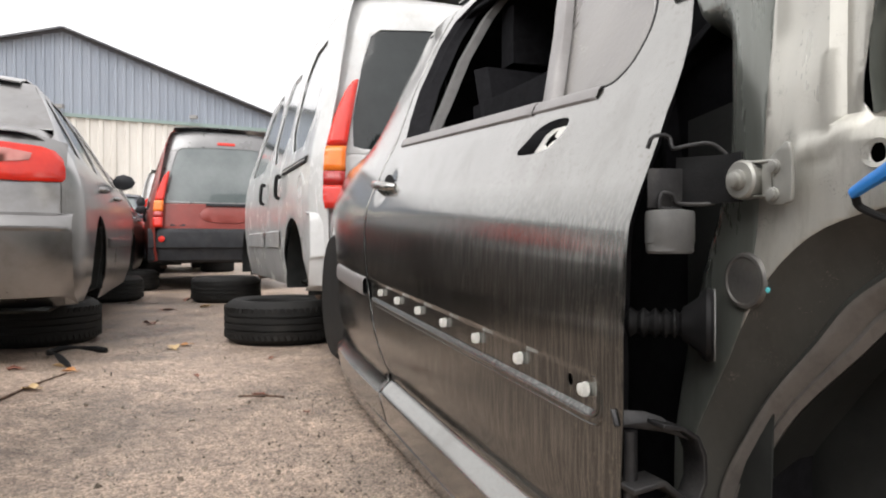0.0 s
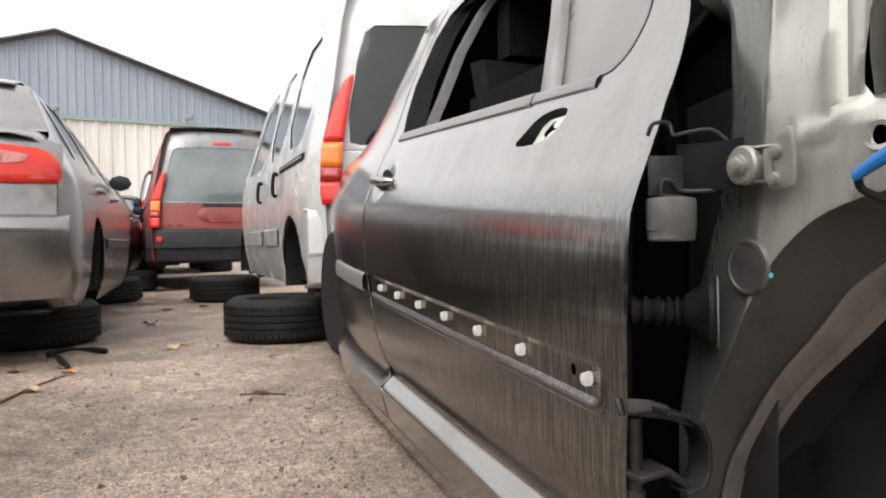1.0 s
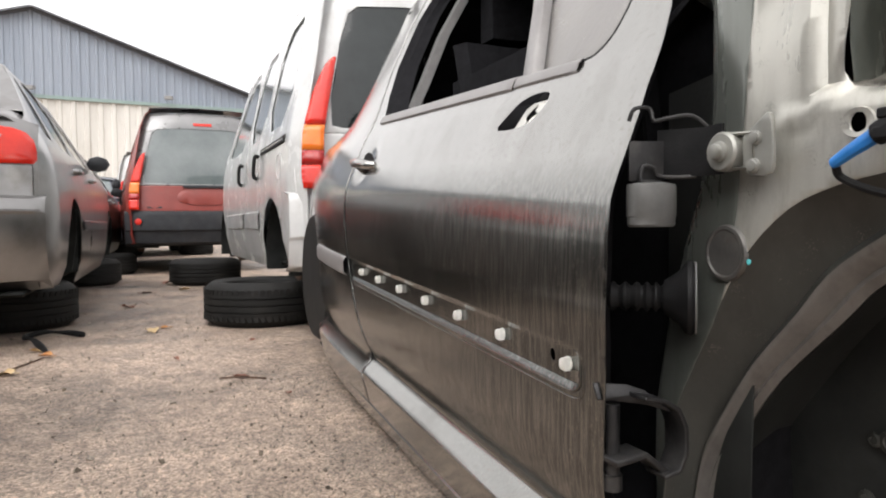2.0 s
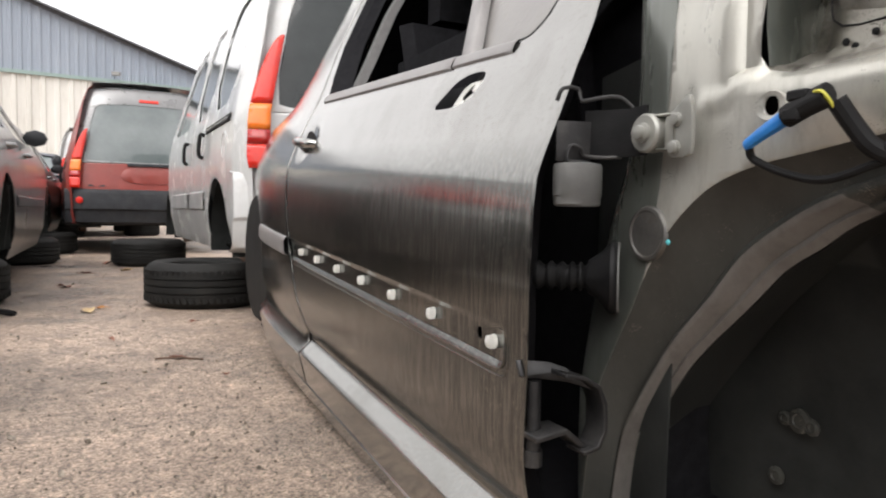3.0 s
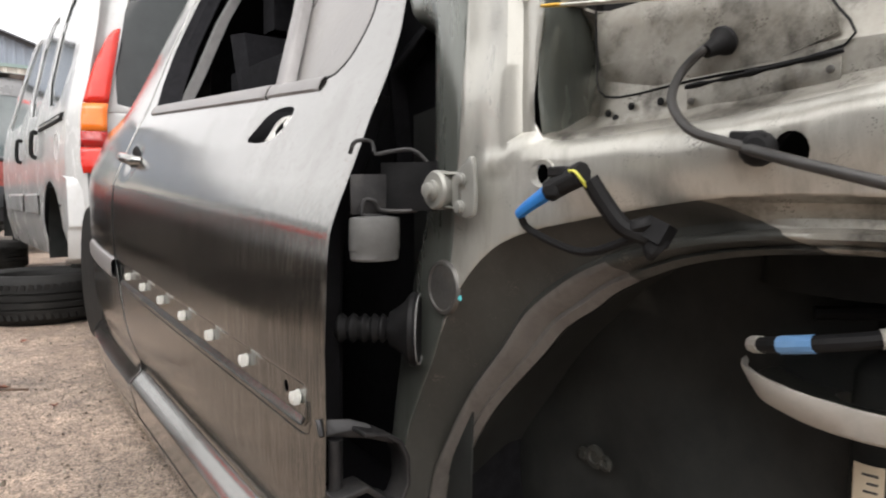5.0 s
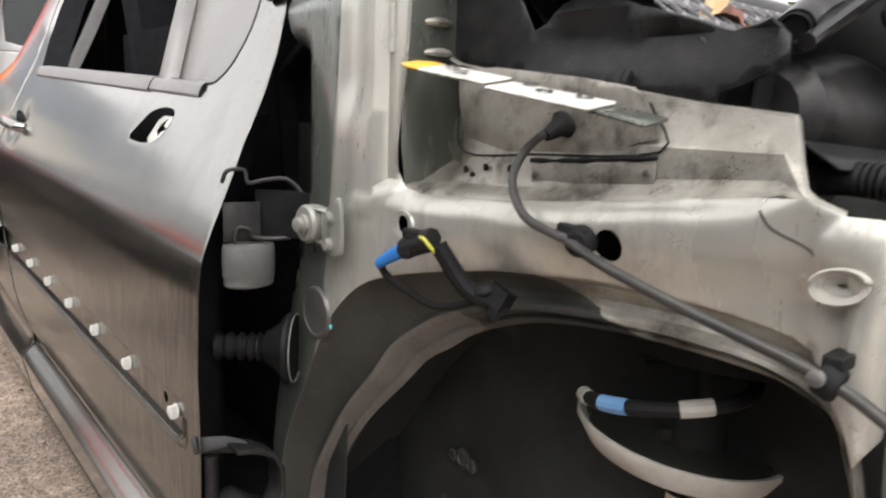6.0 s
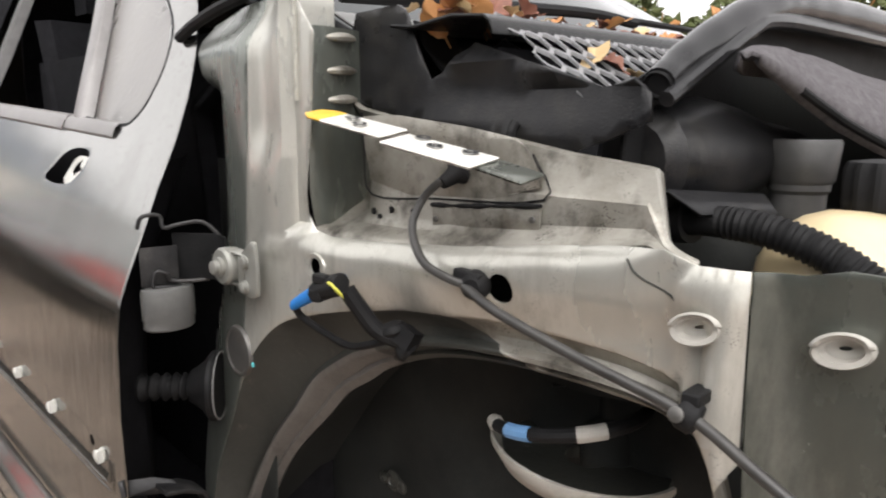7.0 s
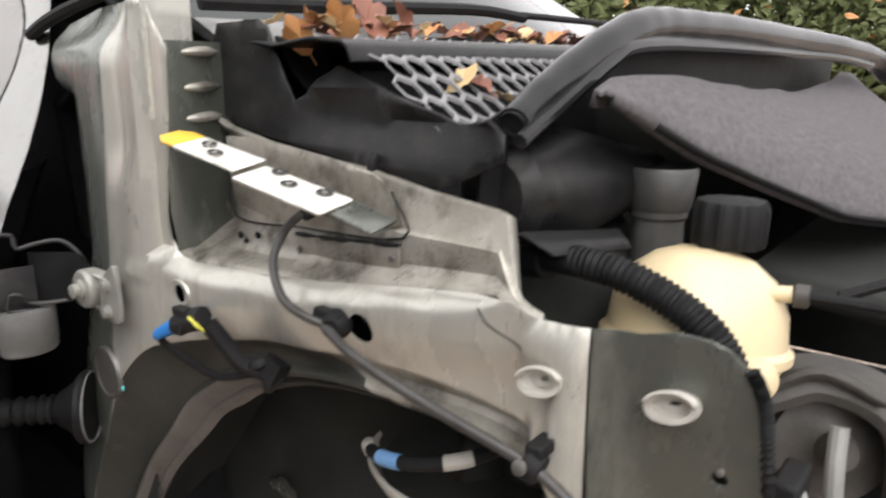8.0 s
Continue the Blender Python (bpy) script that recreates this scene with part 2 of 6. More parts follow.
def ground_material():
    m = mat("wet_sandy_asphalt", (0.25, 0.19, 0.148), (0.45, 0.352, 0.278), 0.55, 0.0, 2.6, 1.0, 170, grime=(0.062, 0.054, 0.048), grime_scale=0.62, grime_amount=0.85, rough_var=0.3)
    t = m.node_tree
    b = t.nodes["Principled BSDF"]
    co = t.nodes["Texture Coordinate"]
    old = b.inputs["Base Color"].links[0].from_socket
    v = t.nodes.new("ShaderNodeTexVoronoi")
    v.inputs["Scale"].default_value = 190
    t.links.new(co.outputs["Object"], v.inputs["Vector"])
    r = t.nodes.new("ShaderNodeMapRange")
    r.inputs["From Min"].default_value, r.inputs["From Max"].default_value, r.inputs["To Min"].default_value, r.inputs["To Max"].default_value = 0.0, 1.0, 0.25, 1.95
    t.links.new(v.outputs["Color"], r.inputs["Value"])
    mx = t.nodes.new("ShaderNodeMixRGB")
    mx.blend_type = "MULTIPLY"
    mx.inputs[0].default_value = 1.0
    t.links.new(old, mx.inputs[1])
    t.links.new(r.outputs[0], mx.inputs[2])
    clump = t.nodes.new("ShaderNodeTexNoise")
    clump.inputs["Scale"].default_value, clump.inputs["Detail"].default_value, clump.inputs["Roughness"].default_value = 24, 9, 0.75
    t.links.new(co.outputs["Object"], clump.inputs["Vector"])
    spread = t.nodes.new("ShaderNodeMapRange")
    spread.inputs["From Min"].default_value, spread.inputs["From Max"].default_value, spread.inputs["To Min"].default_value, spread.inputs["To Max"].default_value = 0.3, 0.7, 0.5, 1.5
    t.links.new(clump.outputs[0], spread.inputs["Value"])
    my = t.nodes.new("ShaderNodeMixRGB")
    my.blend_type = "MULTIPLY"
    my.inputs[0].default_value = 1.0
    t.links.new(mx.outputs[0], my.inputs[1])
    t.links.new(spread.outputs[0], my.inputs[2])
    t.links.new(my.outputs[0], b.inputs["Base Color"])
    bp = t.nodes["Bump"]
    bp.inputs["Distance"].default_value = 0.007
    patch = t.nodes["Map Range"]
    patch.inputs["From Min"].default_value, patch.inputs["From Max"].default_value = 0.46, 0.62
    wet = t.nodes.new("ShaderNodeMath")
    wet.operation = "MULTIPLY_ADD"
    wet.inputs[1].default_value = -0.25
    t.links.new(patch.outputs[0], wet.inputs[0])
    t.links.new(b.inputs["Roughness"].links[0].from_socket, wet.inputs[2])
    t.links.new(wet.outputs[0], b.inputs["Roughness"])
    return m


GROUND = ground_material()


def door_dirt_and_reflection(m):
    """Drip streaks and dried water spots laid on the paint, dark reflection painted in below the shoulder."""
    t = m.node_tree
    b = t.nodes["Principled BSDF"]
    co = t.nodes["Texture Coordinate"]
    mp = t.nodes.new("ShaderNodeMapping")
    mp.inputs["Scale"].default_value = (1.0, 1.0, 0.05)
    n = t.nodes.new("ShaderNodeTexNoise")
    n.inputs["Scale"].default_value, n.inputs["Detail"].default_value = 210, 6
    t.links.new(co.outputs["Object"], mp.inputs["Vector"])
    t.links.new(mp.outputs[0], n.inputs["Vector"])
    st = t.nodes.new("ShaderNodeMapRange")
    st.inputs["From Min"].default_value, st.inputs["From Max"].default_value = 0.36, 0.58
    st.inputs["To Min"].default_value = 0.55
    t.links.new(n.outputs[0], st.inputs["Value"])
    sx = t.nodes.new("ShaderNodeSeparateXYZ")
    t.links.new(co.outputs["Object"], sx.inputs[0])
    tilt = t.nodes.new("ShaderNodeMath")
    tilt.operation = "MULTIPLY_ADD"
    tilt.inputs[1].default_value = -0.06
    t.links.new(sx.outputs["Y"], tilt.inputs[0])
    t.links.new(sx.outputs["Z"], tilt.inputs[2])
    # even darkening from the shoulder down paints in the dark mirrored surroundings
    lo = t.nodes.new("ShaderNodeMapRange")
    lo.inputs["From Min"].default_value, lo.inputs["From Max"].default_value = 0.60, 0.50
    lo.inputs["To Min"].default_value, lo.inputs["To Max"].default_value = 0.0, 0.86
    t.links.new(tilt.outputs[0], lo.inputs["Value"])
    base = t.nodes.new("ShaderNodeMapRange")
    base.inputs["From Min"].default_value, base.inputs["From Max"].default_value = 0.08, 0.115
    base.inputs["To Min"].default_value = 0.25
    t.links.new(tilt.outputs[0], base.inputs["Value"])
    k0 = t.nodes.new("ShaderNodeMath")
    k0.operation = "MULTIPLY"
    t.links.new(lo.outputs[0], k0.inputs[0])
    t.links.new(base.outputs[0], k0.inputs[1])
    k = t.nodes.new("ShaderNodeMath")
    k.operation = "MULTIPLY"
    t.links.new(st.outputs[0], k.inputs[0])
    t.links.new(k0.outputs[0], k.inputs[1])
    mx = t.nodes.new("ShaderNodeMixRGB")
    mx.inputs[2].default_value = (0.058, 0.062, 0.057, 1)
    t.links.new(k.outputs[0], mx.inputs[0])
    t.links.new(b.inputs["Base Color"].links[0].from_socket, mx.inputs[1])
    v = t.nodes.new("ShaderNodeTexVoronoi")
    v.inputs["Scale"].default_value = 95
    t.links.new(co.outputs["Object"], v.inputs["Vector"])
    n4 = t.nodes.new("ShaderNodeTexNoise")
    n4.inputs["Scale"].default_value = 9
    t.links.new(co.outputs["Object"], n4.inputs["Vector"])
    th = t.nodes.new("ShaderNodeMath")
    th.operation = "MULTIPLY"
    th.inputs[1].default_value = 0.42
    t.links.new(n4.outputs[0], th.inputs[0])
    lt = t.nodes.new("ShaderNodeMath")
    lt.operation = "LESS_THAN"
    t.links.new(v.outputs["Distance"], lt.inputs[0])
    t.links.new(th.outputs[0], lt.inputs[1])
    amount = t.nodes.new("ShaderNodeMath")
    amount.operation = "MULTIPLY"
    amount.inputs[1].default_value = 0.5
    t.links.new(lt.outputs[0], amount.inputs[0])
    mz = t.nodes.new("ShaderNodeMixRGB")
    mz.inputs[2].default_value = (0.30, 0.285, 0.26, 1)
    t.links.new(amount.outputs[0], mz.inputs[0])
    t.links.new(mx.outputs[0], mz.inputs[1])
    t.links.new(mz.outputs[0], b.inputs["Base Color"])
    old = b.inputs["Roughness"].links[0].from_socket
    ad = t.nodes.new("ShaderNodeMath")
    ad.operation = "MULTIPLY_ADD"
    ad.inputs[1].default_value = 0.06
    t.links.new(k.outputs[0], ad.inputs[0])
    t.links.new(old, ad.inputs[2])
    t.links.new(ad.outputs[0], b.inputs["Roughness"])


door_dirt_and_reflection(SILVER)


def specks(m, scale, colour, density, amount):
    """Small splashed specks of another colour over a material."""
    t = m.node_tree
    b = t.nodes["Principled BSDF"]
    co = t.nodes["Texture Coordinate"]
    v = t.nodes.new("ShaderNodeTexVoronoi")
    v.inputs["Scale"].default_value = scale
    n = t.nodes.new("ShaderNodeTexNoise")
    n.inputs["Scale"].default_value, n.inputs["Detail"].default_value = scale * 0.07, 4
    th = t.nodes.new("ShaderNodeMapRange")
    th.inputs["From Min"].default_value, th.inputs["From Max"].default_value, th.inputs["To Max"].default_value = 0.5, 0.75, density
    lt = t.nodes.new("ShaderNodeMath")
    lt.operation = "LESS_THAN"
    k = t.nodes.new("ShaderNodeMath")
    k.operation = "MULTIPLY"
    k.inputs[1].default_value = amount
    mx = t.nodes.new("ShaderNodeMixRGB")
    mx.inputs[2].default_value = (*colour, 1)
    t.links.new(co.outputs["Object"], v.inputs["Vector"])
    t.links.new(co.outputs["Object"], n.inputs["Vector"])
    t.links.new(n.outputs[0], th.inputs["Value"])
    t.links.new(v.outputs["Distance"], lt.inputs[0])
    t.links.new(th.outputs[0], lt.inputs[1])
    t.links.new(lt.outputs[0], k.inputs[0])
    t.links.new(k.outputs[0], mx.inputs[0])
    t.links.new(b.inputs["Base Color"].links[0].from_socket, mx.inputs[1])
    t.links.new(mx.outputs[0], b.inputs["Base Color"])


specks(BARE, 480, (0.06, 0.05, 0.04), 0.45, 0.6)
specks(LEDGE, 420, (0.03, 0.025, 0.02), 0.6, 0.75)
specks(UNDERSEAL, 420, (0.2, 0.18, 0.15), 0.4, 0.6)
specks(PLASTIC, 420, (0.12, 0.11, 0.1), 0.35, 0.4)
specks(DIRTYGLASS, 230, (0.42, 0.4, 0.37), 0.5, 0.5)


# ---- mesh helpers ----
def finish(bm, name, material, parent=None, label="", smooth=True, solid=0.0, bevel=0.0, angle=35):
    me = bpy.data.meshes.new(name)
    bm.to_mesh(me)
    bm.free()
    for p in me.polygons:
        p.use_smooth = smooth
    if smooth:
        me.set_sharp_from_angle(angle=radians(angle))
    for one in material if isinstance(material, (list, tuple)) else [material]:
        me.materials.append(one)
    ob = new(name, me)
    if parent:
        ob.parent = parent
    if label:
        ob["label"] = label
    if solid:
        md = ob.modifiers.new("thickness", "SOLIDIFY")
        md.thickness, md.offset = solid, 0
        if smooth:
            md = ob.modifiers.new("crisp_rim", "WEIGHTED_NORMAL")
            md.weight, md.keep_sharp = 100, True
    if bevel:
        md = ob.modifiers.new("worn_edge", "BEVEL")
        md.width, md.segments, md.limit_method = bevel, 2, "ANGLE"
    return ob


def part(name, bm, material, parent, label="", **kw):
    return finish(bm, name, material, parent, label, **kw)


def thing(name, m, label, category, group=""):
    ob = new(name)
    ob.empty_display_size = 0.1
    ob.matrix_world = m
    return tagged(ob, label, category, group)


def inside(p, poly):
    x, y, c = p[0], p[1], False
    for (x1, y1), (x2, y2) in zip(poly, poly[1:] + poly[:1]):
        if (y1 > y) != (y2 > y) and x < (x2 - x1) * (y - y1) / (y2 - y1) + x1:
            c = not c
    return c


def dense(poly, step, closed=True):
    out = []
    for a, b in zip(poly, poly[1:] + (poly[:1] if closed else [])):
        n = max(1, math.ceil(math.dist(a, b) / step))
        out += [tuple(a[k] + (b[k] - a[k]) * i / n for k in range(len(a))) for i in range(n)]
    return out if closed else out + [tuple(poly[-1])]


def rounded(poly, rounds=2):
    for _ in range(rounds):
        poly = [tuple(a[k] * w + b[k] * (1 - w) for k in range(len(a))) for a, b in zip(poly, poly[1:] + poly[:1]) for w in (0.75, 0.25)]
    return poly


def smooth_path(pts, n=6):
    """Catmull-Rom through the points."""
    p = [Vector(q) for q in pts]
    p = [2 * p[0] - p[1]] + p + [2 * p[-1] - p[-2]]
    out = []
    for a, b, c, d in zip(p, p[1:], p[2:], p[3:]):
        for i in range(n):
            s = i / n
            out.append(0.5 * (2 * b + (c - a) * s + (2 * a - 5 * b + 4 * c - d) * s * s + (3 * b - a - 3 * c + d) * s ** 3))
    return out + [p[-2]]


def sheet(outline, holes, step, fn, lines=()):
    """A panel cut from the plane with real openings, then bent by fn(a, b)."""
    from mathutils.geometry import delaunay_2d_cdt
    verts, edges = [], []
    for loop in [outline] + holes:
        d = dense(loop, step)
        k = len(verts)
        verts += d
        edges += [(k + i, k + (i + 1) % len(d)) for i in range(len(d))]
    for line in lines:
        d = dense(line, step, False)
        k = len(verts)
        verts += d
        edges += [(k + i, k + i + 1) for i in range(len(d) - 1)]
    a0, a1 = min(p[0] for p in outline), max(p[0] for p in outline)
    b0, b1 = min(p[1] for p in outline), max(p[1] for p in outline)
    for i in range(1, int((a1 - a0) / step) + 1):
        for j in range(1, int((b1 - b0) / step) + 1):
            q = (a0 + i * step, b0 + j * step)
            if inside(q, outline) and not any(inside(q, h) for h in holes):
                verts.append(q)
    vs, _, fs, *_ = delaunay_2d_cdt([Vector(v[:2]) for v in verts], edges, [], 0, 1e-5)
    bm = bmesh.new()
    bv = [bm.verts.new(fn(v.x, v.y)) for v in vs]
    for f in fs:
        c = sum((vs[i] for i in f), Vector((0, 0))) / len(f)
        if inside(c, outline) and not any(inside(c, h) for h in holes):
            try:
                bm.faces.new([bv[i] for i in f])
            except ValueError:
                pass
    bmesh.ops.delete(bm, geom=[v for v in bm.verts if not v.link_faces], context="VERTS")
    bmesh.ops.recalc_face_normals(bm, faces=bm.faces)
    return bm


def loft(rows, close_u=False, bm=None):
    bm = bm or bmesh.new()
    vv = [[bm.verts.new(p) for p in row] for row in rows]
    for r1, r2 in zip(vv, vv[1:]):
        n = len(r1)
        for i in range(n if close_u else n - 1):
            bm.faces.new((r1[i], r1[(i + 1) % n], r2[(i + 1) % n], r2[i]))
    return bm


def box(bm, c, size, m=None, taper=1.0):
    vs = []
    for z in (-0.5, 0.5):
        k = taper if z > 0 else 1.0
        for x, y in ((-0.5, -0.5), (0.5, -0.5), (0.5, 0.5), (-0.5, 0.5)):
            p = Vector((x * size[0] * k, y * size[1] * k, z * size[2]))
            vs.append(bm.verts.new((m @ p if m else p) + Vector(c)))
    for f in ((3, 2, 1, 0), (4, 5, 6, 7), (0, 1, 5, 4), (1, 2, 6, 5), (2, 3, 7, 6), (3, 0, 4, 7)):
        bm.faces.new([vs[i] for i in f])
    return bm


def sweep(pts, r, n=10, smooth=5, bm=None, flat=1.0, ends=True):
    """A round bar along a path; r is a number or a function of the way along (0 to 1)."""
    bm = bm or bmesh.new()
    p = smooth_path(pts, smooth) if smooth else [Vector(q) for q in pts]
    rings, side_ = [], None
    for i, q in enumerate(p):
        d = (p[min(i + 1, len(p) - 1)] - p[max(i - 1, 0)]).normalized()
        if side_ is None:
            side_ = d.orthogonal().normalized()
        side_ = (side_ - d * side_.dot(d)).normalized()
        up = d.cross(side_)
        rad = r(i / (len(p) - 1)) if callable(r) else r
        rings.append([bm.verts.new(q + rad * (math.cos(a) * side_ + flat * math.sin(a) * up)) for a in (2 * math.pi * k / n for k in range(n))])
    for r1, r2 in zip(rings, rings[1:]):
        for k in range(n):
            bm.faces.new((r1[k], r1[(k + 1) % n], r2[(k + 1) % n], r2[k]))
    if ends:
        bm.faces.new(rings[0][::-1])
        bm.faces.new(rings[-1])
    return bm


def lathe(profile, m=None, n=32, bm=None, closed=False):
    """Turns (radius, height) about the z axis of m."""
    bm = bm or bmesh.new()
    m = m or Matrix()
    rings = []
    for r, h in profile:
        rings.append([bm.verts.new(m @ Vector((r * math.cos(a), r * math.sin(a), h))) for a in (2 * math.pi * k / n for k in range(n))])
    pairs = list(zip(rings, rings[1:])) + ([(rings[-1], rings[0])] if closed else [])
    for r1, r2 in pairs:
        for k in range(n):
            bm.faces.new((r1[k], r1[(k + 1) % n], r2[(k + 1) % n], r2[k]))
    if not closed:
        bm.faces.new(rings[0][::-1])
        bm.faces.new(rings[-1])
    return bm


def axis(o, d):
    """A frame at o whose z points along d."""
    return Matrix.Translation(o) @ Vector(d).to_track_quat("Z", "Y").to_matrix().to_4x4()


def lerp(x, pts):
    return float(np.interp(x, [p[0] for p in pts], [p[1] for p in pts]))


def ease(x, a, b):
    s = min(1.0, max(0.0, (x - a) / (b - a)))
    return s * s * (3 - 2 * s)


# ---- ground ----
def ground_z(x, y):
    near = -0.045 * (1 - ease(math.hypot(x - 0.3, y - 0.4), 0.9, 3.0))
    return near + 0.006 * noise.noise(Vector((x * 1.3, y * 1.3, 0)))


xs = sorted({round(-400 * 0.8 ** k, 3) for k in range(28)} | {round(-1.6 + 0.08 * k, 3) for k in range(50)} | {round(3 + 400 * 0.8 ** k, 3) for k in range(28)})
ys = sorted({round(-3 - 400 * 0.8 ** k, 3) for k in range(28)} | {round(-1 + 0.08 * k, 3) for k in range(75)} | {round(5 + 400 * 0.8 ** k, 3) for k in range(28)})
ground = finish(loft([[(x, y, ground_z(x, y)) for y in ys] for x in xs]), "ground", GROUND)
tagged(ground, "wet sandy brown asphalt yard with stains", "ground", kind="structure")


# ---- warehouse ----
def warehouse():
    a, d = Vector((-15.47, 28.0, 0)), Vector((0.88, 0.475, 0)).normalized()
    nrm = Vector((d.y, -d.x, 0))
    half, ridge, slope, band = 11.5, 9.2, 0.325, 5.78

    def ribs(s0, s1, pitch, depth, top, bottom):
        bm = bmesh.new()
        out = []
        s = s0
        while s < s1:
            for ds, dd in ((0, 0), (0.55, 0), (0.65, depth), (0.9, depth)):
                q = min(s1, s + ds * pitch)
                out.append((q, dd))
            s += pitch
        rows = [[a + d * q + nrm * (dd) + Vector((0, 0, bottom(q))) for q, dd in out], [a + d * q + nrm * dd + Vector((0, 0, top(q))) for q, dd in out]]
        return loft(rows)
    root = tagged(new("warehouse"), "gabled warehouse clad in blue-grey and off-white corrugated sheet", "building")
    part("lower_wall", ribs(-half, half, 0.5, 0.06, lambda q: band, lambda q: -0.2), WHITESHEET, root, "off-white corrugated sheet wall", smooth=False, solid=0.02)
    part("gable", ribs(-half, half, 0.33, 0.05, lambda q: max(band, ridge - slope * abs(q)), lambda q: band), BLUESHEET, root, "blue-grey corrugated gable", smooth=False, solid=0.02)
    bm = bmesh.new()
    box(bm, a + nrm * 0.1 + Vector((0, 0, band)), (2 * half, 0.12, 0.14), Matrix.Rotation(math.atan2(d.y, d.x), 3, "Z"))
    part("flashing", bm, FLASHING, root, "green-grey flashing strip")
    for sgn in (-1, 1):
        top, low = a + Vector((0, 0, ridge + 0.03)), a + d * sgn * (half + 0.4) + Vector((0, 0, ridge - slope * (half + 0.4) + 0.03))
        part("roof", loft([[top + nrm * 0.35, low + nrm * 0.35], [top - nrm * 30, low - nrm * 30]]), ROOFING, root, solid=0.14)
        part("side_wall", loft([[a + d * sgn * half, a + d * sgn * half - nrm * 30], [a + d * sgn * half + Vector((0, 0, 5.4)), a + d * sgn * half - nrm * 30 + Vector((0, 0, 5.4))]]), WHITESHEET, root, solid=0.1)
    for q in (-0.1, 5.0, 8.9):
        bm = sweep([a + d * q + nrm * 0.08 + Vector((0, 0, band + 0.25)), a + d * q + nrm * 0.5 + Vector((0, 0, band + 0.3))], 0.035, 8, 0)
        box(bm, a + d * q + nrm * 0.5 + Vector((0, 0, band + 0.26)), (0.3, 0.22, 0.14))
        part("floodlight", bm, PALEP, root)


warehouse()


# ---- tyres lying flat ----
def tyre(m, width=0.2, radius=0.31):
    root = thing("tyre", m, "worn black tyre lying flat on the wet ground", "tyre", "tyres under the cars")
    w, r = width, radius
    prof = [(0.19, 0.02), (0.2, 0.0), (0.225, -0.012), (0.262, -0.014), (0.29, 0.004), (r - 0.008, 0.022), (r, 0.045)]
    grooves = [q for h in (0.065, 0.1, 0.135) for q in ((r + 0.001, h - 0.0045), (r - 0.007, h - 0.003), (r - 0.007, h + 0.003), (r + 0.001, h + 0.0045))]
    prof = prof + [(q, h * w / 0.2) for q, h in grooves] + [(q, w - h) for q, h in prof[::-1]]
    prof = [(q, h + 0.014) for q, h in prof]
    inner = [(0.185, w * 0.7), (0.2, w * 0.62), (0.23, w * 0.55), (0.23, w * 0.45), (0.2, w * 0.38), (0.185, w * 0.3)]
    part("carcass", lathe(prof + inner, n=64, closed=True), TYRE, root)
    bm = bmesh.new()
    for k in range(60):
        a = 2 * math.pi * k / 60
        for h, tw in ((0.046, 0.25), (0.182, -0.25)):
            box(bm, (math.cos(a) * (r - 0.001), math.sin(a) * (r - 0.001), h), (0.005, 0.02, 0.026), Matrix.Rotation(a, 3, "Z") @ Matrix.Rotation(tw, 3, "X"))
    tread = part("tread", bm, TYRE, root, smooth=False)
    tread["kind"] = "stuff"
    for h in (0.008, w + 0.02):
        bm = lathe([(0.235, 0), (0.238, 0.004), (0.244, 0.004), (0.247, 0)], Matrix.Translation((0, 0, h - 0.003)), 48, closed=True)
        part("sidewall_ring", bm, TYRE, root)
    return root


base_tyre = tyre(pose(-0.80, 3.56, 0.0))
for x, y, r in ((-1.93, 6.15, 30), (-2.10, 3.47, 70), (-3.05, 6.2, 10), (-3.5, 7.65, 45), (-4.9, 10.2, 100), (-3.9, 7.9, 20), (-4.6, 9.3, 60), (-5.5, 11.6, 5), (0.55, 4.0, 80)):
    copy_thing(base_tyre, pose(x, y, 0.0, 0, 0, r))


# ---- the stripped hatchback: x runs into the car, y to its tail, z up ----
AX = 20.6
car = thing("salvaged_hatchback", pose(0.42, 0.56, 0, 0, 0, AX), "silver-grey hatchback stripped of its front wing, bonnet and mirror", "car")
SKIN = [(-0.3, -0.05), (-0.09, -0.066), (-0.06, -0.074), (-0.035, -0.080), (0.0, -0.086), (0.025, -0.091), (0.042, -0.0945), (0.048, -0.0935), (0.078, -0.058), (0.084, -0.0575), (0.12, -0.072), (0.16, -0.081), (0.2, -0.085), (0.3, -0.085), (0.4, -0.087), (0.5, -0.083), (0.545, -0.077), (0.58, -0.063), (0.62, -0.045), (0.65, -0.032), (0.70, -0.008), (0.75, 0.022), (0.9, 0.098), (1.05, 0.172), (1.2, 0.25), (1.27, 0.31), (1.30, 0.40)]
SKIN_Z, SKIN_V = np.linspace(-0.3, 1.3, 641), None
SKIN_V = np.interp(SKIN_Z, [p[0] for p in SKIN], [p[1] for p in SKIN])
SKIN_V = np.convolve(np.pad(SKIN_V, 2, "edge"), [0.12, 0.22, 0.32, 0.22, 0.12], "valid")


def skin(u, zc, off=0.0):
    """A place on the car's side: u to the tail, zc up the panel."""
    v = float(np.interp(zc, SKIN_Z, SKIN_V)) + 0.10 * max(0.0, u - 1.4) ** 2 + off
    if u > 1.70 and zc > 0.7:
        v += 0.7 * (u - 1.70) ** 2 * ease(zc, 0.7, 0.85)
    return Vector((v, u, zc + 0.06 * u))


